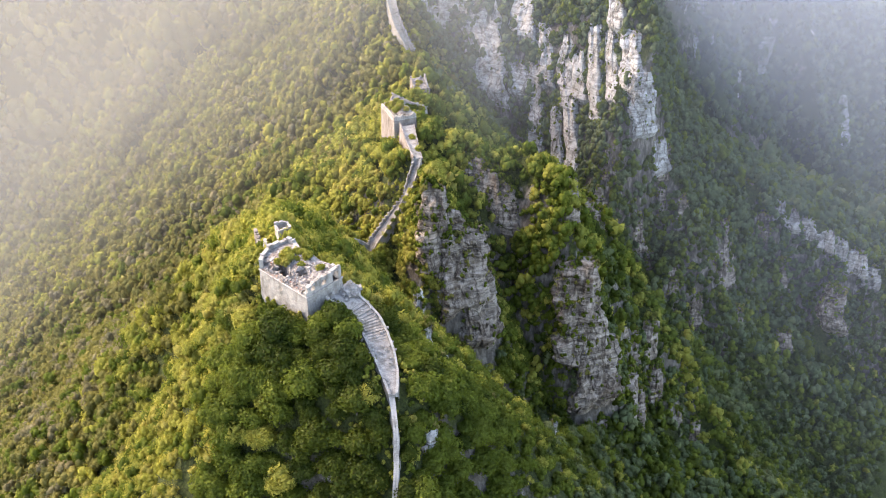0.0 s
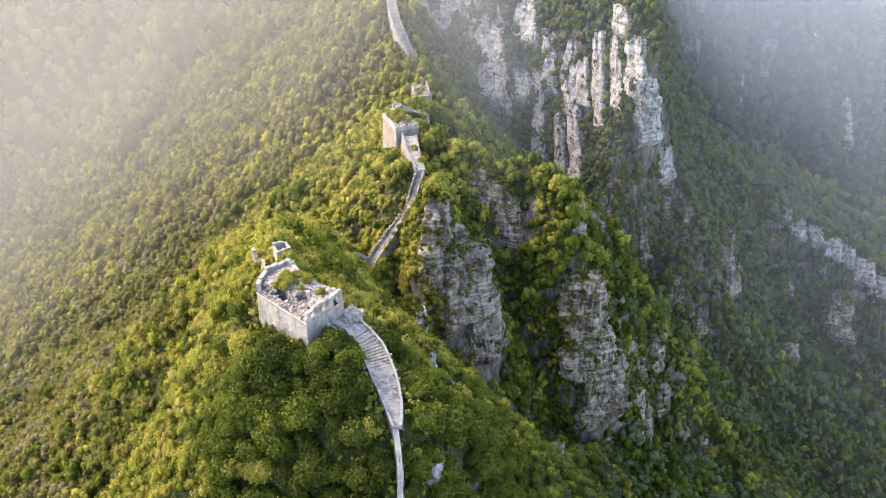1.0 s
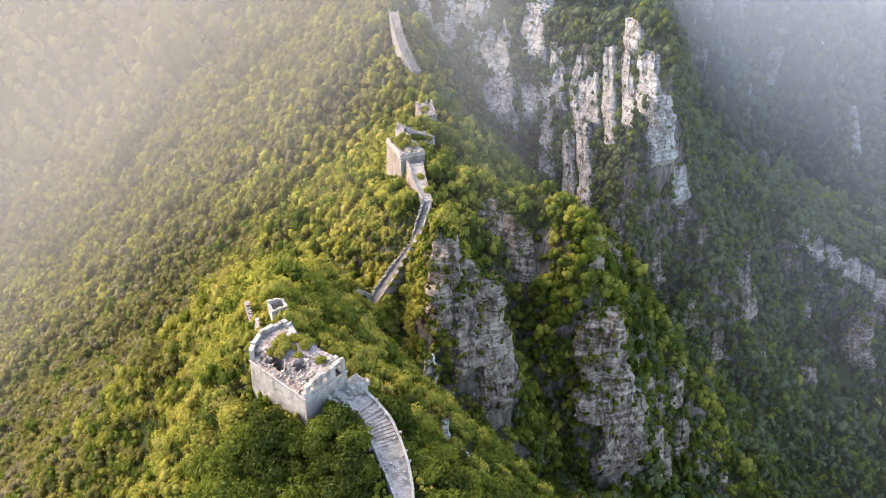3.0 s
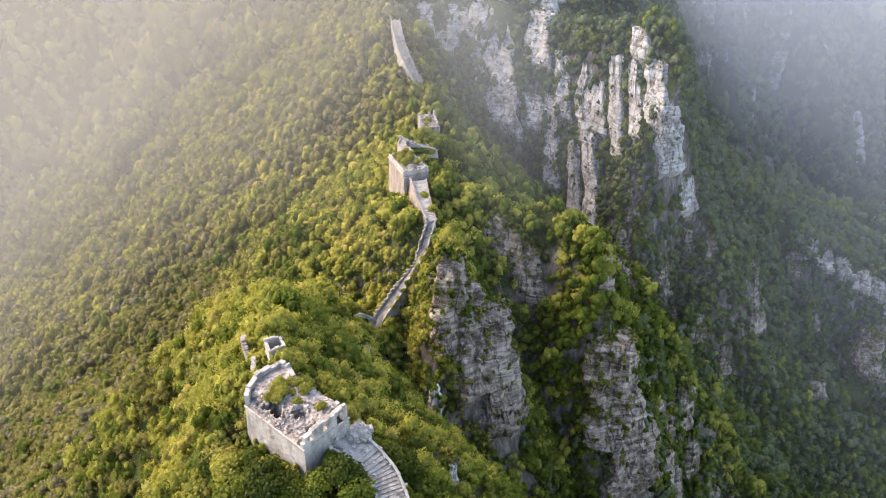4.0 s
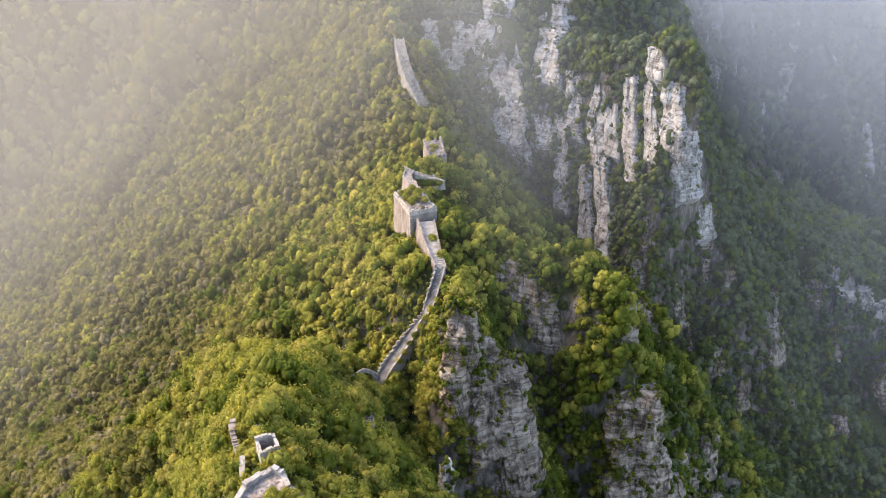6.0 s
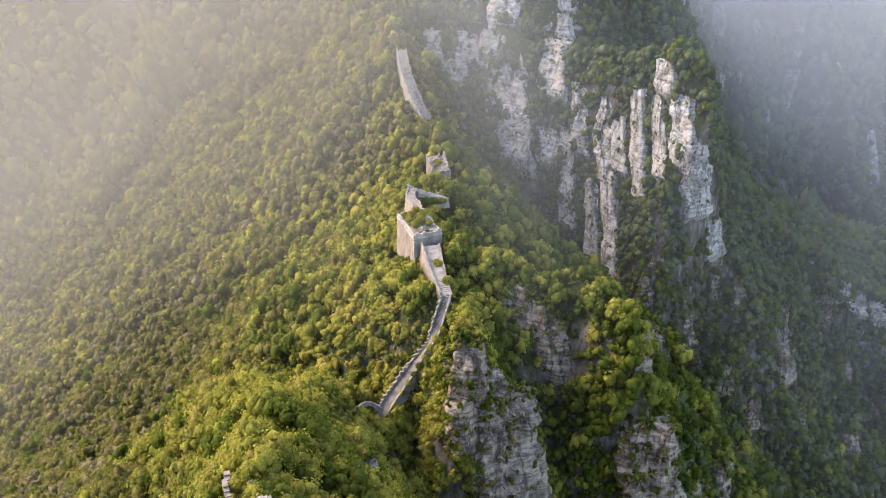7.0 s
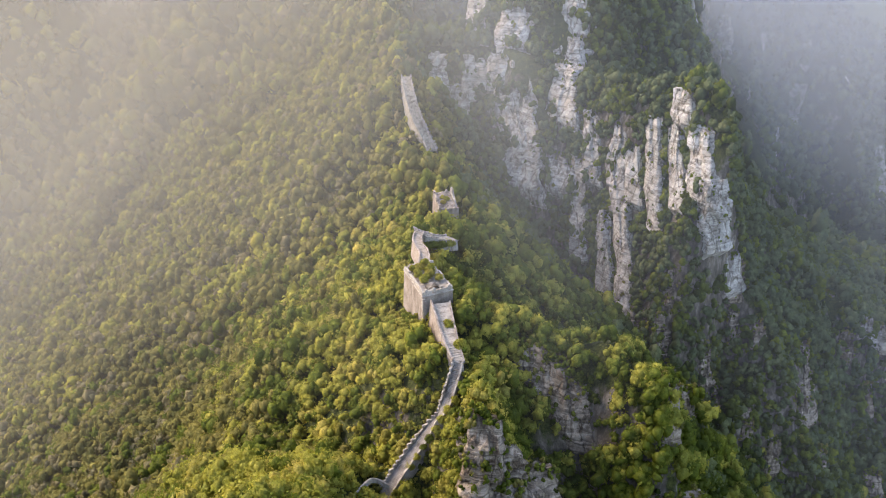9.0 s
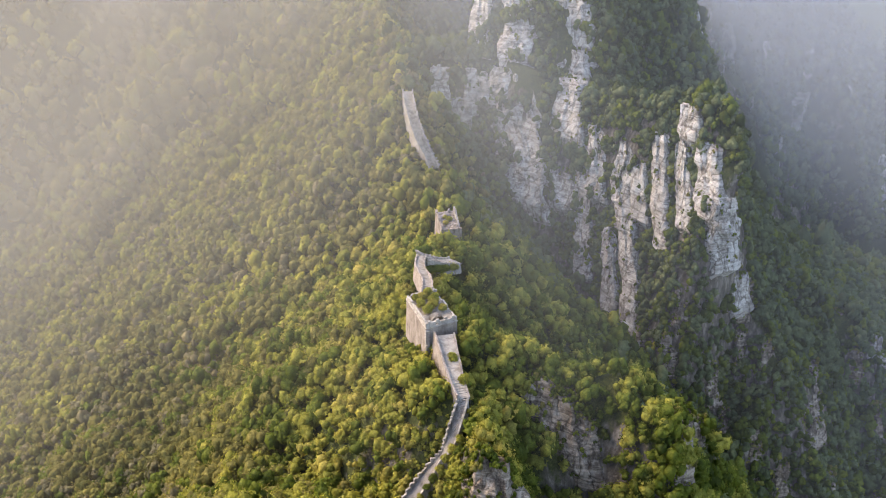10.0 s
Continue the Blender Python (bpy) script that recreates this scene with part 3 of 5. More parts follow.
def ball():
    """A rounded lump of 18 corners and 32 triangles."""
    vs, fs, mids = [tuple(v) for v in OCT_V], [], {}

    def mid(a, b):
        key = (min(a, b), max(a, b))
        if key not in mids:
            v = np.array(vs[a]) + np.array(vs[b])
            vs.append(tuple(v / np.linalg.norm(v)))
            mids[key] = len(vs) - 1
        return mids[key]

    for a, b, c in OCT_F:
        ab, bc, ca = mid(a, b), mid(b, c), mid(c, a)
        fs += [(a, ab, ca), (ab, b, bc), (ca, bc, c), (ab, bc, ca)]
    return np.array(vs), np.array(fs)


BALL_V, BALL_F = ball()


def crown_shape(seed, lobes, leaves, size, core_size=1.0, loose=0.27):
    """A unit crown (radius about 1): a few leafy lobes, each a lumpy core wrapped in loose leaf sprays. Vertices, triangles and which of them are rounded."""
    rng = np.random.default_rng(seed)
    vs, fs, soft, count = [], [], [], 0
    for i in range(lobes):
        ang = 2.4 * i + rng.uniform(-0.5, 0.5)
        out = 0.0 if i == 0 else rng.uniform(0.35, 0.6)
        c = np.array([math.cos(ang) * out, math.sin(ang) * out, rng.uniform(-0.35, 0.3) if i else 0.35])
        r = rng.uniform(0.42, 0.62)
        core = BALL_V * r * core_size * rng.uniform(0.55, 1.15, (len(BALL_V), 1)) * (1, 1, 0.95) + c
        vs.append(core); fs.append(BALL_F + count); count += len(BALL_V)
        per = leaves // lobes
        d = rng.normal(size=(per, 3)); d[:, 2] = d[:, 2] * 0.8 + 0.35
        d /= np.linalg.norm(d, axis=1, keepdims=True)
        p = c + d * r * rng.uniform(0.8, 1.16, (per, 1)) * (1, 1, 0.95)
        nrm = d + (0, 0, 0.1) + rng.normal(size=(per, 3)) * loose
        nrm /= np.linalg.norm(nrm, axis=1, keepdims=True)
        t = np.cross(nrm, rng.normal(size=(per, 3)))
        t /= np.linalg.norm(t, axis=1, keepdims=True)
        b = np.cross(nrm, t)
        s = size * rng.uniform(0.6, 1.4, (per, 1))
        tri = np.stack([p + t * s, p - t * s * 0.6 + b * s * 0.8, p - t * s * 0.5 - b * s * 0.8], 1).reshape(-1, 3)
        vs.append(tri); fs.append(np.arange(per * 3).reshape(-1, 3) + count); count += per * 3
        soft += [True] * len(BALL_F) + [False] * per
    return np.vstack(vs), np.vstack(fs), np.array(soft)


def room(x, y):
    """Distance to the nearest wall or tower."""
    near = np.full(x.shape, 99.0)
    for line, half in WALL_LINES:
        for a, b in zip(line[:-1], line[1:]):
            dx, dy = b[0] - a[0], b[1] - a[1]
            u = np.clip(((x - a[0]) * dx + (y - a[1]) * dy) / (dx * dx + dy * dy), 0, 1)
            near = np.minimum(near, np.hypot(x - a[0] - u * dx, y - a[1] - u * dy) - half)
    for plan, cleared in zip(TOWER_PLANS, (0, 0, 2.5)):
        near = np.minimum(near, off_tower(plan, x, y) - cleared - 1.0)
    return near


def clear_of_works(x, y):
    """True where no wall, tower or crag stands."""
    ok = room(x, y) > 0.8
    for cx, cy, rx, ry, turn in ROCK_SPOTS:
        u = (x - cx) * math.cos(turn) + (y - cy) * math.sin(turn)
        v = -(x - cx) * math.sin(turn) + (y - cy) * math.cos(turn)
        ok &= (u / rx) ** 2 + (v / np.maximum(ry + 1.0, 1.0)) ** 2 > 1
    return ok


def scatter(x0, x1, y0, y1, step, seed):
    rng = np.random.default_rng(seed)
    gx, gy = np.meshgrid(np.arange(x0, x1, step), np.arange(y0, y1, step), indexing="ij")
    x = gx.ravel() + rng.uniform(-0.5, 0.5, gx.size) * step
    y = gy.ravel() + rng.uniform(-0.5, 0.5, gx.size) * step
    return x, y, rng


def crest_x(y):
    r = RIDGES[0]
    return np.interp(y, r[:, 1], r[:, 0])


def line_distance(line, x, y):
    """Distance in plan from a ridge's line."""
    near = np.full(np.shape(x), 1e9)
    for a, b in zip(line[:-1], line[1:]):
        dx, dy = b[0] - a[0], b[1] - a[1]
        u = np.clip(((x - a[0]) * dx + (y - a[1]) * dy) / (dx * dx + dy * dy), 0, 1)
        near = np.minimum(near, np.hypot(x - a[0] - u * dx, y - a[1] - u * dy))
    return near


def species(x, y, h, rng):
    """Which leaves a tree bears, with sun, shade and haze put into the greens: gold and fresh along the sunny crest,
    olive and sage down the sunny side, deep, dark and blue green on the shady side.
    """
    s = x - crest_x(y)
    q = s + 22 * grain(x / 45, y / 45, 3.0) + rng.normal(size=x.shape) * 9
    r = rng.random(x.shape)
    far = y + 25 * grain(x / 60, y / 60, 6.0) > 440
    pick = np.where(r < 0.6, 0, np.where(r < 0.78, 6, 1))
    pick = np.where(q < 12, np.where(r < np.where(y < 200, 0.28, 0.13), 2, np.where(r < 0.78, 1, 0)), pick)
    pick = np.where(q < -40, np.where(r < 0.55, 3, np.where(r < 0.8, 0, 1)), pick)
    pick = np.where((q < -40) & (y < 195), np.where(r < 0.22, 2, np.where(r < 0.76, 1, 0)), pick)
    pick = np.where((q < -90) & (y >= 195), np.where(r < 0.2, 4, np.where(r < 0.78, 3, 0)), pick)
    # darker picks stand for the shade on the near front slope
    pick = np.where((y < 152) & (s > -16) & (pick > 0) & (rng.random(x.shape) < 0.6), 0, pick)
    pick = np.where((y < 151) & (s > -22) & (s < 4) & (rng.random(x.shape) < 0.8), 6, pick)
    # lighter leaves: sunlight put into colour on side spurs and behind the nearest tower
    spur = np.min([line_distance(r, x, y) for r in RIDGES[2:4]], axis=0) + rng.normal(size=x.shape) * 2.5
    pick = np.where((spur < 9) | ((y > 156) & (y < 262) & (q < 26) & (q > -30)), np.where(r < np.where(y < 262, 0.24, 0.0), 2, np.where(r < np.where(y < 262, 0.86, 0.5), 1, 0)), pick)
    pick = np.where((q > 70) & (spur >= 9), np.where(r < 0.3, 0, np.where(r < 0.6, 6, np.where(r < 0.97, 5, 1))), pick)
    # far woods turn paler and bluer here, haze carried by leaf colour
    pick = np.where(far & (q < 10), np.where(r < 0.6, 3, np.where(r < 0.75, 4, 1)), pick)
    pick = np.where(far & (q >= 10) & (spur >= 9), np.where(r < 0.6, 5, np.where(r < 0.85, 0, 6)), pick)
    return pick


def plant(name, x, y, pick, size, shapes, seed, label, z=None):
    """Joins crowns on the ground into one mesh."""
    rng = np.random.default_rng(seed)
    z = ground_height(x, y) if z is None else z
    vs, fs, ms, softs, tints, count = [], [], [], [], [], 0
    which = rng.integers(0, len(shapes), len(x))
    for k, (v, f, soft) in enumerate(shapes):
        idx = np.where(which == k)[0]
        n = len(idx)
        if not n:
            continue
        turn = rng.uniform(0, 2 * math.pi, n)
        c, s = np.cos(turn)[:, None], np.sin(turn)[:, None]
        r = (size[idx] * rng.uniform(0.85, 1.15, n))[:, None]
        tall = r * rng.uniform(0.95, 1.5, (n, 1))
        px = (v[None, :, 0] * c - v[None, :, 1] * s) * r + x[idx][:, None]
        py = (v[None, :, 0] * s + v[None, :, 1] * c) * r + y[idx][:, None]
        pz = v[None, :, 2] * tall + z[idx][:, None] + tall * 0.75
        vs.append(np.stack([px, py, pz], -1).reshape(-1, 3))
        fs.append((f[None] + (np.arange(n) * len(v))[:, None, None] + count).reshape(-1, 3))
        ms.append(np.repeat(pick[idx], len(f)))
        softs.append(np.tile(soft, n))
        tints.append(np.repeat(rng.random(n), len(v)))
        count += n * len(v)
    me = mesh_from(name, np.vstack(vs), np.vstack(fs), LEAVES, np.concatenate(ms), smooth=np.concatenate(softs))
    me.attributes.new("crown_tint", "FLOAT", "POINT").data.foreach_set("value", np.concatenate(tints).astype(np.float32))
    return tagged(new(name, me), label, "woods", kind="stuff")


def steepness(x, y):
    e = 1.5
    return np.hypot(land(x + e, y) - land(x - e, y), land(x, y + e) - land(x, y - e)) / (2 * e)


def wood(name, region, step, size, shapes, seed, label, near=None):
    """Crowns all over a region, closer set where the slope is steep."""
    xa, ya, rng = scatter(*region, step, seed)
    xs_, ys_, extra = [xa], [ya], [np.full(len(xa), -9.0)]
    for k, steep in enumerate((0.8, 1.5, 1.9, 2.3)):
        xb, yb, _ = scatter(*region, step, seed + 101 + 7 * k)
        xs_.append(xb + step * 0.5 * (k % 2)), ys_.append(yb + step * 0.5 * (k < 2)), extra.append(np.full(len(xb), steep))
    x, y, extra = np.concatenate(xs_), np.concatenate(ys_), np.concatenate(extra)
    keep = np.abs(x) < 0.53 * np.maximum(y, 0) + 85
    if near is not None:
        keep &= near(x, y)
    x, y, extra = x[keep], y[keep], extra[keep]
    st = steepness(x, y)
    keep = rng.random(len(x)) < (st - extra)
    keep[keep] = clear_of_works(x[keep], y[keep])
    x, y, st = x[keep], y[keep], st[keep]
    r = size * rng.uniform(0.7, 1.3, len(x)) * (1 + 0.25 * grain(x / 30, y / 30, 9.0)) / np.clip(st, 1, 1.4)
    r = np.minimum(r, 1.2 + 0.55 * room(x, y))
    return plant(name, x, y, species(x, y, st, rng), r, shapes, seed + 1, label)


fine_shapes = [crown_shape(100 + i, 5, 185, 0.09, 0.78, 0.45) for i in range(6)]
mid_shapes = [crown_shape(200 + i, 4, 72, 0.115, 0.86, 0.4) for i in range(8)]
pale_shapes = [crown_shape(250 + i, 3, 24, 0.15, 0.9, 0.38) for i in range(8)]
far_shapes = [crown_shape(300 + i, 2, 14, 0.2, 0.9, 0.4) for i in range(6)]
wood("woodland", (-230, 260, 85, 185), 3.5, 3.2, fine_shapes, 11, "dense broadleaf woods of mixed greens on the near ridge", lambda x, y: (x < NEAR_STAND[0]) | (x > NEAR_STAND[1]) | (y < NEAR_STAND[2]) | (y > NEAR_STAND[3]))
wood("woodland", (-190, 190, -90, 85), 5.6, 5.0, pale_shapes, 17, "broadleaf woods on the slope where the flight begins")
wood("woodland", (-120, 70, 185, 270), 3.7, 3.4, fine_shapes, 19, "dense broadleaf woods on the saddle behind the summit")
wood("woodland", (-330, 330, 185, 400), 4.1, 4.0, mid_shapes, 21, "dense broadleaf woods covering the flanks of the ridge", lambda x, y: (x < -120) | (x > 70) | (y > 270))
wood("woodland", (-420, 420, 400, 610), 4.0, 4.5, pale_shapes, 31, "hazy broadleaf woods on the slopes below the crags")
wood("woodland", (-520, 560, 610, 760), 5.8, 6.0, pale_shapes, 37, "hazy woods on the mountain behind the crags")
wood("woodland", (-950, 900, 760, 1500), 15.0, 13.0, far_shapes, 41, "distant woods on the mountainsides in haze")
wood("woodland", (-1150, -150, 1500, 2100), 22.0, 18.0, far_shapes, 47, "farthest woods on the valley side in haze")

# low bushes that close the ground round the walls and towers
x, y, rng = scatter(-75, 40, 100, 330, 1.5, 61)
near = room(x, y)
keep = (near > -0.6) & (near < 9)
x, y = x[keep], y[keep]
plant("undergrowth", x, y, np.where(rng.random(len(x)) < 0.55, 1, np.where(rng.random(len(x)) < 0.5, 0, 2)), rng.uniform(0.6, 1.35, len(x)), pale_shapes, 62, "low bushes and weeds growing up to the foot of the walls")

# scrub that clings to ledges and tops of the crags
rng = np.random.default_rng(51)
spots = []
for led, bushy in LEDGES:
    low, high = led[:, 2].min(), led[:, 2].max()
    up = (led[:, 2] - low) / (high - low)
    keep = rng.random(len(led)) < np.where(up > 0.88, 0.035, 0.009) * bushy
    spots.append(led[keep])
spots = np.vstack(spots)
plant("scrub", spots[:, 0], spots[:, 1], np.where(rng.random(len(spots)) < 0.55, 0, np.where(rng.random(len(spots)) < 0.6, 3, 6)), rng.uniform(0.6, 1.5, len(spots)), pale_shapes, 52, "scrub clinging to ledges and tops of the crags", spots[:, 2] - 0.5)

# ---- haze of the air built as leaning see-through sheets across valleys and mountains ----
def mist_material():
    m = bpy.data.materials.new("haze_sheet")
    m.use_nodes = True
    nt = m.node_tree
    nt.nodes.remove(nt.nodes["Principled BSDF"])
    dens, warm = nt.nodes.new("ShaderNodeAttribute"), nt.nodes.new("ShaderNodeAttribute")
    dens.attribute_name, warm.attribute_name = "mist_amount", "mist_glow"
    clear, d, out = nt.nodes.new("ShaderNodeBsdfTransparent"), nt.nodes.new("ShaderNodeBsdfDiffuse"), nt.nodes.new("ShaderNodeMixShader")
    nt.links.new(mix(nt, warm.outputs["Fac"], MIST_SHADED, MIST_GLOWING), d.inputs["Color"])
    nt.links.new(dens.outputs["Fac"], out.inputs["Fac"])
    nt.links.new(clear.outputs[0], out.inputs[1]); nt.links.new(d.outputs[0], out.inputs[2])
    nt.links.new(out.outputs[0], nt.nodes["Material Output"].inputs["Surface"])
    return m


def ease(v, a, b):
    t = np.clip((v - a) / (b - a), 0, 1)
    return t * t * (3 - 2 * t)


# the haze's sunward glow and shaded side are put into its colour
MIST_SHADED, MIST_GLOWING = (0.252, 0.272, 0.294), (0.3, 0.273, 0.226)
MIST = mist_material()
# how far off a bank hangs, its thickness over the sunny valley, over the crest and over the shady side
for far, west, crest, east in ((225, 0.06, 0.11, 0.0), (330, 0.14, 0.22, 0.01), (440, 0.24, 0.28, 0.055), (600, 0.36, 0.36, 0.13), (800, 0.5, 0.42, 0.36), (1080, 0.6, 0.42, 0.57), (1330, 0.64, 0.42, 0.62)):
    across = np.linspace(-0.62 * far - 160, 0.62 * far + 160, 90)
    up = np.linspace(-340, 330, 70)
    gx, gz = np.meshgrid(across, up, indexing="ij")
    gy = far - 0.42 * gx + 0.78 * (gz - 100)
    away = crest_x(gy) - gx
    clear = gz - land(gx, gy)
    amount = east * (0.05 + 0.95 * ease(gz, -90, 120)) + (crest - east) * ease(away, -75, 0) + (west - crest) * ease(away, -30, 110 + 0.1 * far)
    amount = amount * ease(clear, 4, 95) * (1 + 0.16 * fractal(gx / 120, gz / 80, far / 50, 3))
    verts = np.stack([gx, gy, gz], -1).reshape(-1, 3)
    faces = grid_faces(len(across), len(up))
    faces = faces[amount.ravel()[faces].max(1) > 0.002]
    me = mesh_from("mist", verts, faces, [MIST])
    for key, value in (("mist_amount", np.clip(amount, 0, 0.9)), ("mist_glow", ease(away, -120, 70))):
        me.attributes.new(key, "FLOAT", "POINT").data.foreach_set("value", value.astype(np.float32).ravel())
    tagged(new("mist", me), "thin see-through sheet standing in for haze over the valley", "mist", kind="stuff")

# ---- helpers for masonry ----
def part(name, bm, mat, parent, label=""):
    """Links a bmesh as one mesh under a thing or a part, with masonry coordinates in metres along its faces."""
    bm.normal_update()
    uv = bm.loops.layers.uv.verify()
    for f in bm.faces:
        n = f.normal
        if abs(n.z) > 0.75:
            for l in f.loops:
                l[uv].uv = (l.vert.co.x, l.vert.co.y)
        else:
            t = Vector((-n.y, n.x, 0)).normalized()
            for l in f.loops:
                l[uv].uv = (l.vert.co.dot(t), l.vert.co.z)
    me = bpy.data.meshes.new(name)
    bm.to_mesh(me)
    bm.free()
    me.materials.append(mat)
    ob = new(name, me)
    ob.parent = parent
    return tagged(ob, label)


def box(bm, m, sx, sy, sz, jitter=0.0, rng=random):
    """A box of that size standing on the origin of m, its corners knocked about by jitter."""
    vs = [bm.verts.new(m @ Vector(((i - 0.5) * sx + rng.uniform(-jitter, jitter), (j - 0.5) * sy + rng.uniform(-jitter, jitter), k * sz + rng.uniform(-jitter, jitter) * k))) for i in (0, 1) for j in (0, 1) for k in (0, 1)]
    for f in ((0, 1, 3, 2), (4, 6, 7, 5), (0, 4, 5, 1), (2, 3, 7, 6), (0, 2, 6, 4), (1, 5, 7, 3)):
        bm.faces.new([vs[i] for i in f])


def slab(bm, at, along, out, thick, length, top, holes=(), cell=0.3, base=0.0, rng=random):
    """An upright wall from the point at, along one way, with its face towards out: a broken top from top(s) and openings (s, foot, width, height, arched)."""
    n = max(2, int(round(length / cell)))
    ds = length / n
    rows = int(math.ceil((max(top(i * ds) for i in range(n + 1)) - base) / cell)) + 1

    def solid(i, k):
        if i < 0 or i >= n or k < 0 or k >= rows:
            return False
        s, z = (i + 0.5) * ds, base + (k + 0.5) * cell
        if z > top(s):
            return False
        for hs, hz, hw, hh, arched in holes:
            d = abs(s - hs)
            if d < hw / 2 and hz < z < hz + (hh - hw / 2 + math.sqrt(max(0, (hw / 2) ** 2 - d * d)) if arched else hh):
                return False
        return True

    at, along, out = Vector(at), Vector(along).normalized(), Vector(out).normalized()
    cache = {}

    def vert(i, k, b):
        key = (i, k, b)
        if key not in cache:
            j = [rng.uniform(-0.04, 0.04) for _ in range(3)]
            cache[key] = bm.verts.new(at + along * (i * ds + j[0]) - out * (thick * b + j[1]) + Vector((0, 0, base + k * cell + j[2])))
        return cache[key]

    for i in range(n):
        for k in range(rows):
            if not solid(i, k):
                continue
            bm.faces.new([vert(i, k, 0), vert(i + 1, k, 0), vert(i + 1, k + 1, 0), vert(i, k + 1, 0)])
            bm.faces.new([vert(i, k, 1), vert(i, k + 1, 1), vert(i + 1, k + 1, 1), vert(i + 1, k, 1)])
            for di, dk, a, b in ((-1, 0, (i, k), (i, k + 1)), (1, 0, (i + 1, k + 1), (i + 1, k)), (0, 1, (i, k + 1), (i + 1, k + 1)), (0, -1, (i + 1, k), (i, k))):
                if not solid(i + di, k + dk):
                    bm.faces.new([vert(*a, 0), vert(*b, 0), vert(*b, 1), vert(*a, 1)])


def worn(seed, high, low, length=3.0):
    """A broken wall head between low and high along the wall."""
    def top(s):
        n = float(fractal(s / length + seed * 3.7, seed * 1.3, 0.0, 3))
        return low + (high - low) * min(1, max(0, 0.6 + 0.8 * n))
    return top


# ---- the old wall along the crest ----
def smooth_line(points, step):
    """Points about a step apart along a rounded line."""
    p = [Vector(q) for q in points]
    out = []
    for i in range(len(p) - 1):
        a, b, c, d = p[max(i - 1, 0)], p[i], p[i + 1], p[min(i + 2, len(p) - 1)]
        n = max(1, round((c - b).length / step))
        for k in range(n):
            t = k / n
            out.append(0.5 * (2 * b + (c - a) * t + (2 * a - 5 * b + 4 * c - d) * t * t + (3 * b - a - 3 * c + d) * t ** 3))
    return out + [p[-1]]


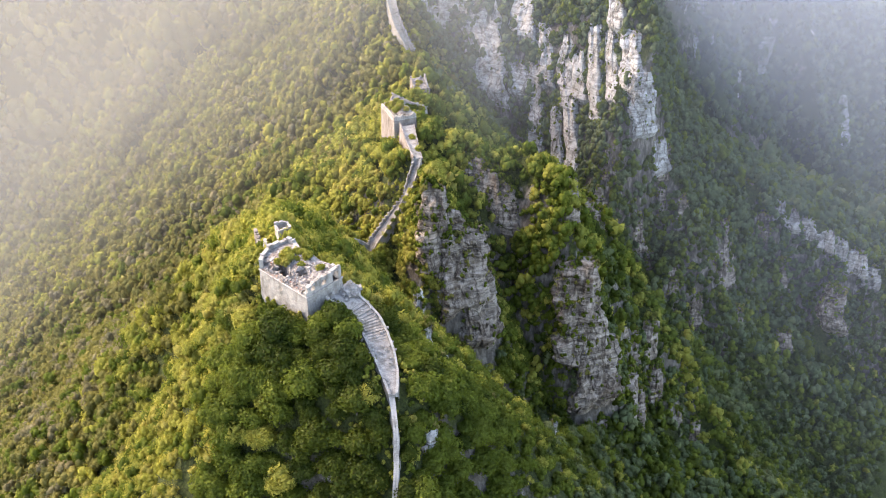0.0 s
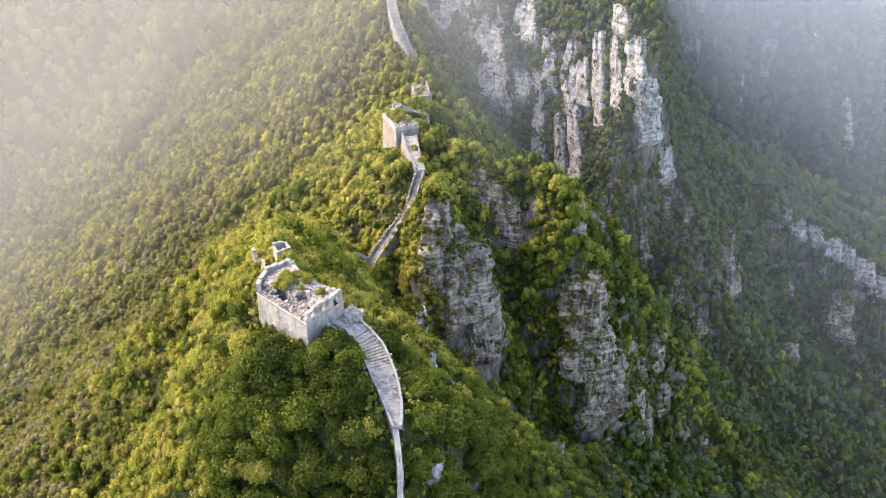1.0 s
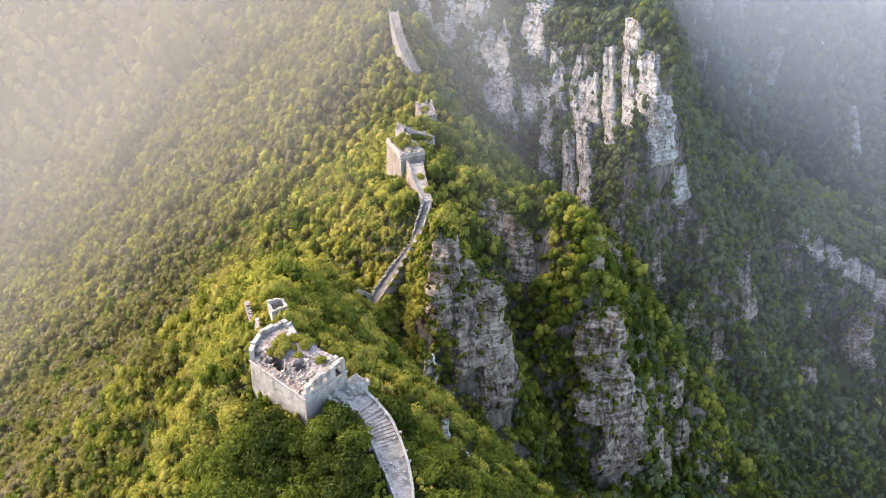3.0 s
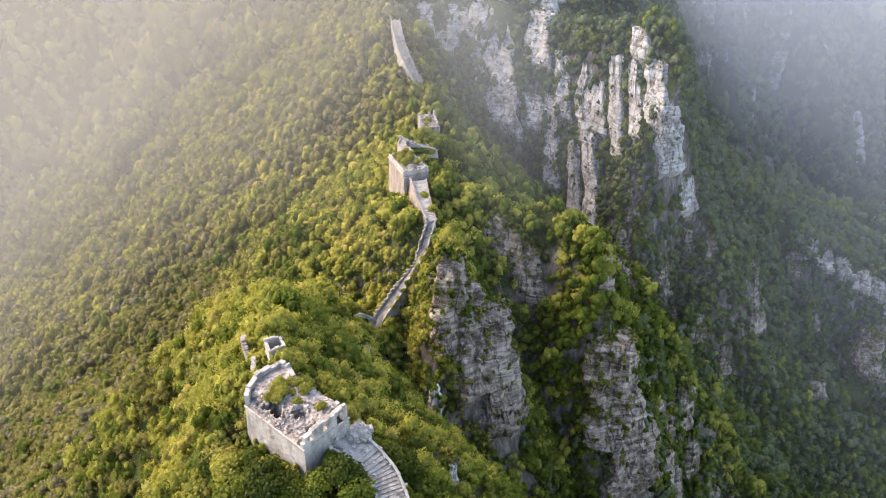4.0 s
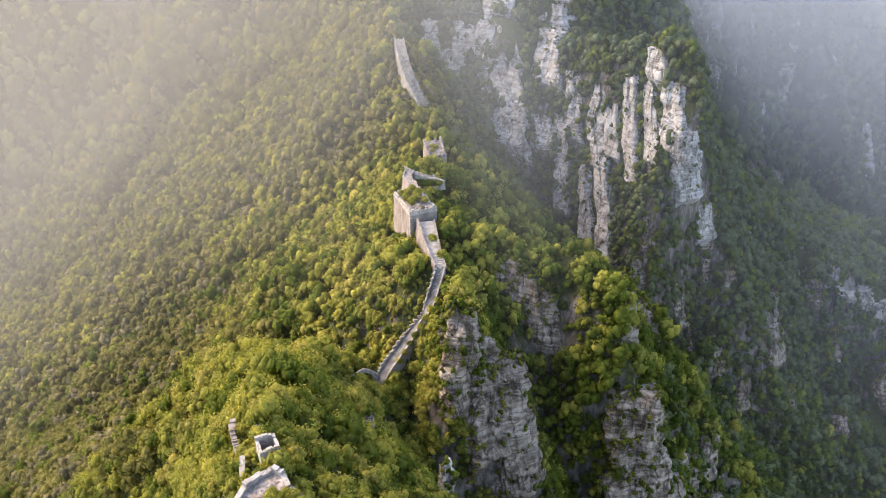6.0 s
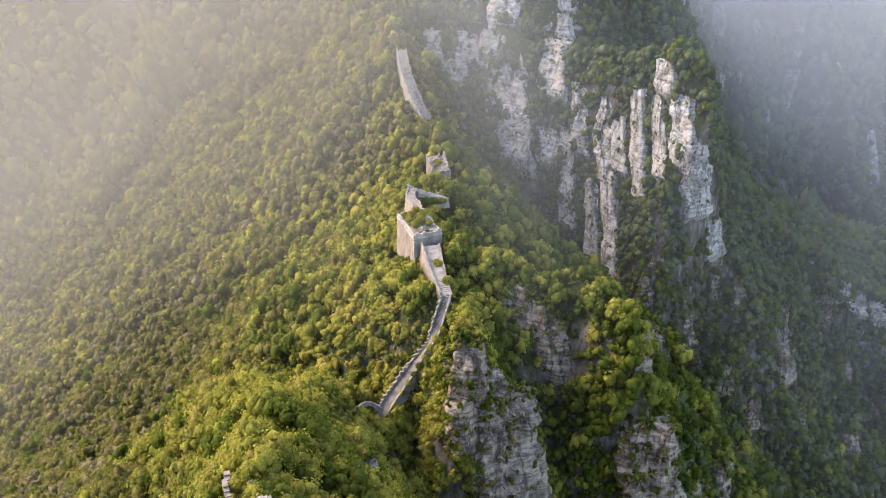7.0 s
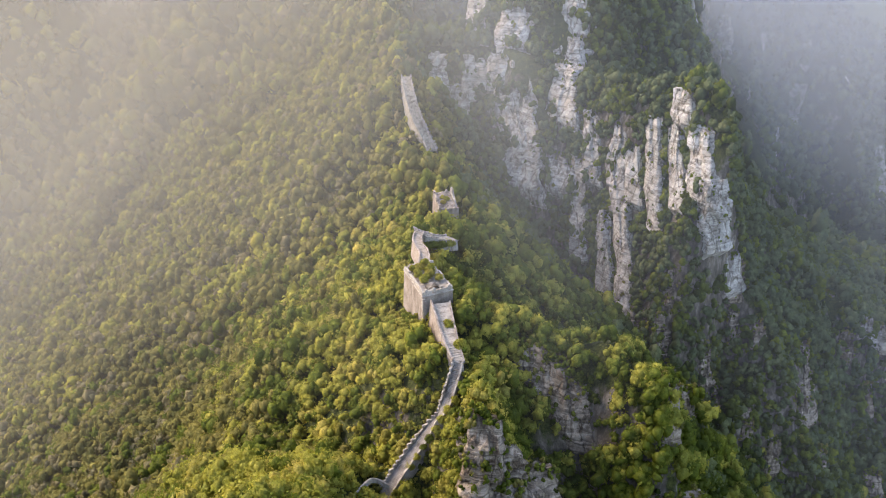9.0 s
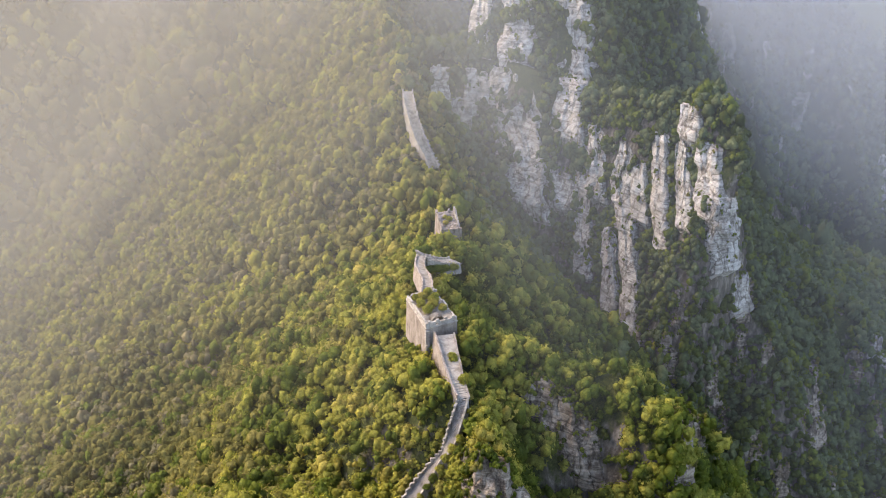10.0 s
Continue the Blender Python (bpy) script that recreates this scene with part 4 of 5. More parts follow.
def wall_section(line, half, deep, left, right, label, seed, mats, teeth=(), ends=None, rubble=0, stepped=(0.0, 1.0)):
    """A stretch of wall: battered sides, a stepped walk between broken parapets. left, right: parapet heights (high, low)."""
    rng = random.Random(seed)
    thing = new("wall_section")
    pts = smooth_line(line, 0.8)
    thing.location = pts[0]
    o = pts[0]
    tagged(thing, label, "old wall", "stretches of the old wall")
    side_mat, walk_mat, par_mat = mats
    n = len(pts)
    ways = [(pts[min(i + 1, n - 1)] - pts[max(i - 1, 0)]).to_2d().normalized() for i in range(n)]
    widths = [half * (1 + 0.06 * rng.uniform(-1, 1)) if ends is None else half * float(np.interp(i / (n - 1), np.linspace(0, 1, len(ends)), ends)) for i in range(n)]
    outs = [Vector((-w.y, w.x, 0)) for w in ways]
    # battered sides in rows
    bm = bmesh.new()
    for sgn in (1, -1):
        prev = None
        for i, p in enumerate(pts):
            row = []
            for k in range(7):
                f = k / 6
                r = widths[i] + 0.09 * deep * f + rng.uniform(-0.12, 0.12)
                row.append(bm.verts.new(p - o + outs[i] * sgn * r - Vector((0, 0, deep * f + (0.1 if k == 0 else 0)))))
            if prev:
                for k in range(6):
                    q = [prev[k], row[k], row[k + 1], prev[k + 1]]
                    bm.faces.new(q if sgn < 0 else q[::-1])
            prev = row
    part("body", bm, side_mat, thing, "pale lime-streaked stone facing")
    # stepped walk
    bm = bmesh.new()
    for i in range(n - 1):
        a, b = pts[i] - o, pts[i + 1] - o
        la, lb = outs[i] * (widths[i] - 0.3), outs[i + 1] * (widths[i + 1] - 0.3)
        steps = max(1, min(4, round(abs(a.z - b.z) / 0.28)))
        for s in range(steps):
            f0, f1 = s / steps, (s + 1) / steps
            pa, pb = a.lerp(b, f0), a.lerp(b, f1)
            oa, ob2 = la.lerp(lb, f0), la.lerp(lb, f1)
            top = [(pa.z + pb.z) / 2 + rng.uniform(-0.05, 0.05)] * 2 if stepped[0] <= i / n < stepped[1] else [pa.z + rng.uniform(-0.04, 0.04), pb.z + rng.uniform(-0.04, 0.04)]
            q = []
            for c, w, z in ((pa, oa, top[0]), (pb, ob2, top[1])):
                for sg in (1, -1):
                    q.append(bm.verts.new(Vector((c.x + w.x * sg, c.y + w.y * sg, z))))
            low = [bm.verts.new(v.co - Vector((0, 0, 0.7))) for v in q]
            bm.faces.new((q[0], q[1], q[3], q[2]))
            for e in ((0, 1), (1, 3), (3, 2), (2, 0)):
                bm.faces.new((q[e[0]], low[e[0]], low[e[1]], q[e[1]]))
    bmesh.ops.recalc_face_normals(bm, faces=bm.faces)
    part("walkway", bm, walk_mat, thing, "worn stepped paving of grey brick")
    # parapets
    for sgn, (high, low) in ((1, left), (-1, right)):
        if high <= 0:
            continue
        bm = bmesh.new()
        h = [max(0.05, low + (high - low) * (0.55 + 0.7 * float(fractal(i * 0.28 + seed * 5.1, sgn * 3.0, 0.0, 3)))) for i in range(n)]
        chips = [rng.uniform(-0.1, 0.1) for _ in range(n)]
        for i in range(n - 1):
            a, b = pts[i] - o, pts[i + 1] - o
            level = max(a.z, b.z) if h[i] > 0.5 * high else (a.z + b.z) / 2
            q = []
            for j, c in ((i, a), (i + 1, b)):
                # stepped with the courses, or weathered to a slope that follows the ground
                z = level + h[i] + rng.uniform(-0.08, 0.08) if sgn in teeth else c.z + h[j] + chips[j]
                w, wd = outs[j], widths[j]
                for r in (wd + 0.06, wd - min(0.45, 0.8 * wd)):
                    e = w * sgn * r
                    for zz in (c.z - 0.8, z):
                        q.append(bm.verts.new(Vector((c.x + e.x, c.y + e.y, zz))))
            for f in ((0, 1, 5, 4), (2, 6, 7, 3), (1, 3, 7, 5), (0, 2, 3, 1), (4, 5, 7, 6)):
                bm.faces.new([q[k] for k in f])
        bmesh.ops.recalc_face_normals(bm, faces=bm.faces)
        par = part("parapet", bm, par_mat, thing, "broken brick parapet")
        if sgn in teeth:
            for i in range(1, n - 2, 2):
                if rng.random() < 0.12:
                    continue
                bm = bmesh.new()
                c = (pts[i] + pts[i + 1]) / 2 - o + outs[i] * sgn * (widths[i] - 0.2)
                ang = math.degrees(math.atan2(ways[i].y, ways[i].x))
                box(bm, pose(c.x, c.y, max(pts[i].z, pts[i + 1].z) - o.z + h[i] - 0.1, 0, 0, ang), 0.85, 0.46, 0.75 + rng.uniform(-0.15, 0.15), 0.06, rng)
                part("merlon", bm, par_mat, par)
    if rubble:
        bm = bmesh.new()
        for _ in range(rubble):
            i = int(rng.triangular(0, n - 1, 0))
            sg = rng.choice((1, -1, -1))
            c = pts[i] - o + outs[i] * sg * (widths[i] + rng.uniform(-0.9, 0.5) - max(0, rng.uniform(-3, 2.4)))
            q = rng.uniform(0.2, 0.5)
            box(bm, pose(c.x, c.y, c.z + rng.uniform(-0.2, 0.9) * (1 if i < n / 3 else 0.5), rng.uniform(-30, 30), rng.uniform(-30, 30), rng.uniform(0, 180)), q * 1.5, q, q * 0.8, q * 0.14, rng)
        tagged(part("fallen_stone", bm, side_mat, thing, "fallen pale stones along the wall head"), kind="stuff")
    return thing


GREY_SET, WARM_SET = (LIME_WALL, PALE_PAVING, LIME_WALL), (WARM_BRICK, PAVING, WARM_BRICK)
wall_section(WALL_A, 2.5, 8.0, (0.8, 0.4), (1.15, 0.5), "curving stretch of pale ruined wall running down from the tower", 1, GREY_SET, ends=(1.3, 1.2, 1.12, 1.1, 1.0, 0.78, 0.36), rubble=110, stepped=(0.2, 0.52))
wall_section(WALL_B[:6], 1.6, 5.0, (0.9, 0.5), (0.7, 0.1), "steep stepped stretch of wall climbing beside the pinnacle", 2, (BRICK, PAVING, BRICK), teeth=(1,), ends=(1.25, 0.9))
wall_section(WALL_B[5:], 2.2, 8.0, (1.5, 1.0), (0.8, 0.0), "pinkish brick stretch of wall leading up to a watchtower", 3, (WARM_BRICK, PALE_PAVING, WARM_BRICK), ends=(0.8, 1.35), stepped=(0, 0.25))
wall_section(WALL_C[:4], 1.7, 6.0, (1.0, 0.5), (0.9, 0.2), "narrow overgrown stretch of wall between two towers", 4, WARM_SET)
wall_section(WALL_C[3:], 2.9, 4.5, (0.7, 0.4), (0.3, 0.0), "curved end of wall with a broken lime face", 5, GREY_SET, rubble=120, stepped=(0, 0))
wall_section(WALL_D, 2.5, 7.0, (1.2, 0.7), (1.2, 0.2), "pale crumbling stretch of wall climbing the far crest", 6, GREY_SET, rubble=420, stepped=(0, 0))
wall_section(WALL_E, 0.55, 3.0, (0.25, 0.0), (0.25, 0.0), "thin broken parapet wall running down through the trees", 7, (LIME_WALL, LIME_WALL, LIME_WALL), ends=(1.0, 0.7, 0.9, 0.6), stepped=(0, 0))
wall_section(WALL_F, 0.24, 1.6, (0.2, 0.0), (0, 0), "thin remnant of parapet wall lost among the bushes", 8, (LIME_WALL, LIME_WALL, LIME_WALL), stepped=(0, 0))

# ---- watchtowers ----
def battered_box(bm, wide, long, high, batter, cell=0.9, rng=random):
    """Four leaning faces of a masonry base, cut into courses that are not quite true."""
    corners = [(0, 0), (wide, 0), (wide, long), (0, long)]
    for c in range(4):
        (ax, ay), (bx, by) = corners[c], corners[(c + 1) % 4]
        d = Vector((bx - ax, by - ay, 0))
        out = Vector((d.y, -d.x, 0)).normalized()
        n, m = max(2, round(d.length / cell)), max(2, round(high / cell))
        rows = []
        for i in range(n + 1):
            row = []
            for k in range(m + 1):
                f = k / m
                grow = batter * (1 - f)
                p = Vector((ax, ay, 0)) + d * (i / n) + Vector((0, 0, high * f))
                p += Vector(((p.x / wide - 0.5) * 2 * grow, (p.y / long - 0.5) * 2 * grow, 0))
                if 0 < i < n and k < m:
                    p += out * rng.uniform(-0.07, 0.07)
                row.append(bm.verts.new(p))
            rows.append(row)
        for i in range(n):
            for k in range(m):
                bm.faces.new((rows[i][k], rows[i + 1][k], rows[i + 1][k + 1], rows[i][k + 1]))
    bmesh.ops.remove_doubles(bm, verts=bm.verts, dist=0.02)


def roof_field(bm, wide, long, at, height_of, cell=0.35):
    nu, nv = round(wide / cell), round(long / cell)
    rows = [[bm.verts.new((wide * i / nu, long * j / nv, at + height_of(wide * i / nu, long * j / nv))) for j in range(nv + 1)] for i in range(nu + 1)]
    for i in range(nu):
        for j in range(nv):
            bm.faces.new((rows[i][j], rows[i + 1][j], rows[i + 1][j + 1], rows[i][j + 1]))


def stones(bm, spots, lo, hi, rng):
    for x, y, z in spots:
        s = rng.uniform(lo, hi)
        box(bm, pose(x, y, z - 0.08, rng.uniform(-25, 25), rng.uniform(-25, 25), rng.uniform(0, 180)), s * rng.uniform(0.8, 1.7), s * rng.uniform(0.7, 1.1), s * rng.uniform(0.5, 0.9), s * 0.12, rng)


def moulding(thing, wide, long, z, mat, sides="fl"):
    bm = bmesh.new()
    if "f" in sides:
        box(bm, pose(wide / 2, -0.06, z), wide + 0.5, 0.36, 0.16, 0.02)
        box(bm, pose(wide / 2, -0.02, z - 0.15), wide + 0.3, 0.26, 0.146, 0.02)
    if "l" in sides:
        box(bm, pose(-0.06, long / 2, z + 0.003), 0.36, long + 0.2, 0.16, 0.02)
        box(bm, pose(-0.02, long / 2, z - 0.148), 0.26, long, 0.146, 0.02)
    part("moulding", bm, mat, thing, "projecting double brick string course")


def tower_at(plan, low, label):
    (ox, oy), turn, wide, long = plan
    t = new("watchtower")
    t.matrix_world = Matrix.Translation((ox, oy, low)) @ Matrix.Rotation(turn, 4, "Z")
    return tagged(t, label, "watchtower", "watchtowers on the crest"), wide, long


# the great ruined tower on the near summit
rng = random.Random(5)
tower, W, L = tower_at(TOWER_PLANS[0], 176.0, "ruined pale stone watchtower with a collapsed rubble roof on the summit")
H = 13.0
bm = bmesh.new(); battered_box(bm, W, L, H, 0.5, rng=rng)
part("base_wall", bm, LIME_WALL, tower, "lime-streaked pale stone base")
moulding(tower, W, L, H - 0.1, BRICK)
bm = bmesh.new()
front_head = worn(2, 3.1, 2.1, 2.2)
slab(bm, (0, 0.12, H), (1, 0, 0), (0, -1, 0), 0.9, W, lambda s: front_head(s) * (1 if s > 0.5 else 0.4), [(2.0, 0.65, 1.05, 1.3, True), (5.1, 0.65, 1.1, 1.4, True), (8.5, 0.1, 1.5, 2.4, True)], 0.25, 0.0, rng)
front = part("front_wall", bm, BRICK, tower, "grey brick upper wall with arrow windows and a doorway")
for s, z, w, h in ((2.0, 0.65, 1.05, 1.3), (5.1, 0.65, 1.1, 1.4), (8.5, 0.1, 1.5, 2.4)):
    bm = bmesh.new()
    for k in range(9):
        a = math.pi * k / 8
        box(bm, pose(s - math.cos(a) * (w / 2 + 0.1), 0.06, H + z + h - w / 2 + math.sin(a) * (w / 2 + 0.02), 0, math.degrees(a) - 90, 0), 0.16, 0.2, 0.2, 0.015, rng)
    part("arch", bm, BRICK, front, "ring of brick round the opening")
bm = bmesh.new()
slab(bm, (W - 0.12, 0.2, H), (0, 1, 0), (1, 0, 0), 0.8, 8.0, lambda s: 3.3 * max(0.1, 1 - s / 8.0) + 0.5 * float(fractal(s / 1.1, 4.0, 0.0, 2)), (), 0.3, 0.0, rng)
part("side_wall", bm, BRICK, tower, "jagged remains of the upper side wall")
# the rounded rear terrace, with a low pale wall along its rim
RIM = [(0.0, L - 0.1), (1.9, L + 2.0), (5.0, L + 3.5), (8.2, L + 3.6), (10.8, L + 2.7), (11.2, L + 0.6), (W, L - 2.2)]
rim = [Vector((u, v, 0)) for u, v in RIM]
bm = bmesh.new()
tops = [bm.verts.new(p + Vector((0, 0, H + 0.9 + 0.25 * k / 3))) for k, p in enumerate(rim)]
feet = [bm.verts.new(p * 1.0 + Vector((0, 0, 1.0))) for p in rim]
bm.faces.new(tops)
for k in range(len(rim) - 1):
    bm.faces.new((tops[k], feet[k], feet[k + 1], tops[k + 1]))
bmesh.ops.recalc_face_normals(bm, faces=bm.faces)
part("terrace", bm, RUBBLE, tower, "rubble-strewn rear terrace")
for k in range(len(rim) - 1):
    a, d = rim[k], rim[k + 1] - rim[k]
    bm = bmesh.new()
    slab(bm, (a.x, a.y, H + 0.6), d, Vector((-d.y, d.x, 0)), 0.9, d.length, worn(7 + k, 1.7, 1.1, 2.0), (), 0.3, -3.0, rng)
    part("rim_wall", bm, LIME_WALL, tower, "low thick rim wall with a weathered top")
PITS = [(2.6, 10.8, 0.8, 2.1, 4.5, 0.35), (2.2, 8.2, 0.6, 0.7, 1.6, 0), (4.4, 6.3, 1.0, 1.0, 5.0, 0), (3.1, 2.0, 0.85, 0.6, 2.4, 0), (1.6, 12.2, 0.5, 0.8, 2.5, 0)]


def near_roof(u, v):
    z = 0.3 + 1.3 * min(1, u / 6.0) + 0.28 * float(fractal(u / 1.6 + 3, v / 1.6, 2.0, 3)) + 0.12 * float(grain(u * 2.2, v * 2.2, 5.0))
    if v < 2.0:
        return -0.9
    for pu, pv, ru, rv, depth, turn in PITS:
        du, dv = u - pu, v - pv
        du, dv = du * math.cos(turn) - dv * math.sin(turn), du * math.sin(turn) + dv * math.cos(turn)
        r = math.sqrt((du / ru) ** 2 + (dv / rv) ** 2)
        z -= depth * min(1, max(0, (1.25 - r) / 0.35))
        z += 0.35 * max(0, 1 - abs(r - 1.5) / 0.5)
    return z * min(1, u / 0.5 + 0.1)


bm = bmesh.new(); roof_field(bm, W, L, H, near_roof, 0.3)
part("roof_rubble", bm, RUBBLE, tower, "collapsed roof of brick rubble and lime with vault holes")
for name, mat, count, lo, hi, words in (("loose_bricks", RED_BRICK, 60, 0.14, 0.3, "scattered broken red bricks"), ("lime_lumps", LIME_WALL, 110, 0.15, 0.42, "scattered pale lumps of lime and stone"), ("rubble", RUBBLE, 240, 0.18, 0.5, "grey-brown rubble of the fallen vaults")):
    spots = []
    while len(spots) < count:
        u, v = rng.uniform(0.3, W - 0.6), rng.uniform(1.0, L - 1.2)
        if rng.random() < 0.3 + 0.7 * (u < 3 or v > L - 5):
            spots.append((u, v, H + near_roof(u, v)))
    bm = bmesh.new(); stones(bm, spots, lo, hi, rng)
    tagged(part(name, bm, mat, tower, words), kind="stuff")

# broken masonry heaped where the wall meets the tower's corner
heap = new("fallen_masonry")
heap.location = (-21.0, 153.5, 184.6)
tagged(heap, "heap of white broken masonry beside the tower's doorway", "rubble", "ruins behind the tower")
bm = bmesh.new()
spots = []
for _ in range(90):
    r, a = 2.6 * math.sqrt(rng.random()), rng.uniform(0, 2 * math.pi)
    spots.append((r * math.cos(a), 0.8 * r * math.sin(a), 2.2 * (1 - r / 2.7) + 0.2))
stones(bm, spots, 0.4, 1.0, rng)
bmesh.ops.create_icosphere(bm, subdivisions=3, radius=1.0, matrix=Matrix.Diagonal((2.5, 2.0, 2.3, 1)))
for v in bm.verts:
    v.co += 0.25 * Vector([float(grain(v.co.x * 1.7, v.co.y * 1.7, v.co.z * 1.7 + k)) for k in (0, 9, 18)])
tagged(part("rubble", bm, LIME_WALL, heap), kind="stuff")

# the second tower, with its smooth side wall and green roof
tower2, W2, L2 = tower_at(TOWER_PLANS[1], 141.0, "tall pinkish brick watchtower with shrubs growing on its roof")
H2 = 13.6
bm = bmesh.new(); battered_box(bm, W2, L2, H2, 0.35, rng=rng)
part("base_wall", bm, WARM_BRICK, tower2, "smooth pinkish brick wall")
moulding(tower2, W2, L2, H2, BRICK)
for a, d, o, n, top, holes in (((0, 0.1, H2), (1, 0, 0), (0, -1, 0), W2, lambda s: 1.55 if s < 4.2 or s > 7.6 else 1.15, [(3.4, 0.3, 0.7, 0.8, True)]), ((0.1, L2, H2), (0, -1, 0), (-1, 0, 0), L2, worn(3, 1.7, 1.2, 4.0), ()), ((W2, L2, H2), (-1, 0, 0), (0, 1, 0), W2, worn(4, 1.5, 0.6), ()), ((W2 - 0.1, 0, H2), (0, 1, 0), (1, 0, 0), L2, worn(5, 1.3, 0.2), ())):
    bm = bmesh.new(); slab(bm, a, d, o, 0.55, n, top, holes, 0.3, 0.0, rng)
    part("parapet", bm, BRICK, tower2, "weathered brown brick parapet")
for s in (1.2, 3.6, 6.0, 8.4):
    bm = bmesh.new(); box(bm, pose(s, 0.35, H2 + 1.5), 0.9, 0.5, 0.55, 0.05, rng)
    part("merlon", bm, BRICK, tower2)
bm = bmesh.new(); roof_field(bm, W2 - 1.0, L2 - 1.0, H2, lambda u, v: 0.5 + 0.3 * float(fractal(u / 2, v / 2, 4.0, 3)), 0.5)
roof = part("roof", bm, EARTH, tower2, "soil-covered flat roof")
roof.location = (0.5, 0.5, 0)
bm = bmesh.new()
for k in range(13):
    for j in (0, 1):
        a = math.pi * k / 12
        bm.verts.new((4.2 - math.cos(a) * 1.9, 1.6 + j * 2.2, H2 + 0.3 + math.sin(a) * 1.5))
bm.verts.ensure_lookup_table()
for k in range(12):
    bm.faces.new([bm.verts[i] for i in (2 * k, 2 * k + 1, 2 * k + 3, 2 * k + 2)])
bmesh.ops.solidify(bm, geom=bm.faces[:], thickness=0.35)
part("vault", bm, BRICK, tower2, "dark brick barrel vault standing out of the roof")
for k in range(26):
    bm = bmesh.new()
    box(bm, pose(0.35 + rng.uniform(-0.15, 0.15), -0.25, k * 0.5), 0.9 + 0.35 * (k % 2), 0.7, 0.49, 0.04, rng)
    part("quoin", bm, BRICK, tower2)

# the third tower, half fallen
tower3, W3, L3 = tower_at(TOWER_PLANS[2], 105.5, "half-fallen watchtower with two dark windows in its front")
H3 = 14.7
bm = bmesh.new(); battered_box(bm, W3, L3, H3, 0.3, rng=rng)
part("base_wall", bm, WARM_BRICK, tower3, "pinkish brick base")
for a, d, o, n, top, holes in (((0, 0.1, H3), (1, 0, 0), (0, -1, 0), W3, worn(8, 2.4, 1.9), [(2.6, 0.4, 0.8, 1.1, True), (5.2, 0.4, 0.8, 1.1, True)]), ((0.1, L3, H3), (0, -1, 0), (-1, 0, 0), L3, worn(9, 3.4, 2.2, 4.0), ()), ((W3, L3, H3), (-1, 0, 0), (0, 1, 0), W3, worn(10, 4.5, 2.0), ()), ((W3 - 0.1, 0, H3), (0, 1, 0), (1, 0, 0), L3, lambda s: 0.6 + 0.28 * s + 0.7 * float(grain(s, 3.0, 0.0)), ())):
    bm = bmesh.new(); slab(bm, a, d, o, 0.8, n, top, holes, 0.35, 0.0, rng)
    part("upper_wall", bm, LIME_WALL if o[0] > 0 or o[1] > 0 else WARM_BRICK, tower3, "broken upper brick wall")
bm = bmesh.new(); roof_field(bm, W3 - 1, L3 - 1, H3, lambda u, v: 0.8 + 0.12 * v + 0.5 * float(fractal(u / 1.8, v / 1.8, 6.0, 3)), 0.45)
fill = part("roof_rubble", bm, RUBBLE, tower3, "rubble and scrub filling the open top")
fill.location = (0.5, 0.5, 0)

# ruins behind the near tower: an open brick shaft and stubs of wall
shaft = new("brick_shaft")
shaft.matrix_world = pose(-38.2, 171.4, 183.4, 0, 0, 24)
tagged(shaft, "open square brick shaft with a dark hollow inside", "ruin", "ruins behind the tower")
for a, d, o, n in (((-1.7, -1.9, 0), (1, 0, 0), (0, -1, 0), 3.4), ((1.7, -1.9, 0), (0, 1, 0), (1, 0, 0), 3.8), ((1.7, 1.9, 0), (-1, 0, 0), (0, 1, 0), 3.4), ((-1.7, 1.9, 0), (0, -1, 0), (-1, 0, 0), 3.8)):
    bm = bmesh.new(); slab(bm, a, d, o, 0.5, n, worn(n + o[0] + 20, 8.0, 7.3), (), 0.3, 0.0, rng)
    part("side", bm, BRICK, shaft)
for i, (x, y, z, turn, length, high, thick) in enumerate(((-42.0, 168.5, 184, 100, 8.5, 2.6, 0.9), (-46.5, 181.5, 178.5, 112, 9.5, 2.8, 0.9), (-43.6, 185.5, 177.0, 20, 1.8, 4.4, 1.5), (-49.4, 191.0, 174.0, 105, 2.8, 3.8, 1.1), (-40.5, 166.5, 184, 30, 3.8, 3.2, 1.0), (-3.0, 125.2, 161.0, 62, 3.2, 5.6, 0.8))):
    stub = new("ruined_wall")
    stub.matrix_world = pose(x, y, z, 0, 0, turn)
    tagged(stub, "stub of broken brick wall among the bushes", "ruin", "ruins behind the tower")
    bm = bmesh.new(); slab(bm, (-length / 2, 0, 0), (1, 0, 0), (0, -1, 0), thick, length, worn(i + 30, high, high * 0.55, 1.5), (), 0.3, 0.0, rng)
    part("masonry", bm, WARM_BRICK if i % 2 else LIME_WALL, stub)

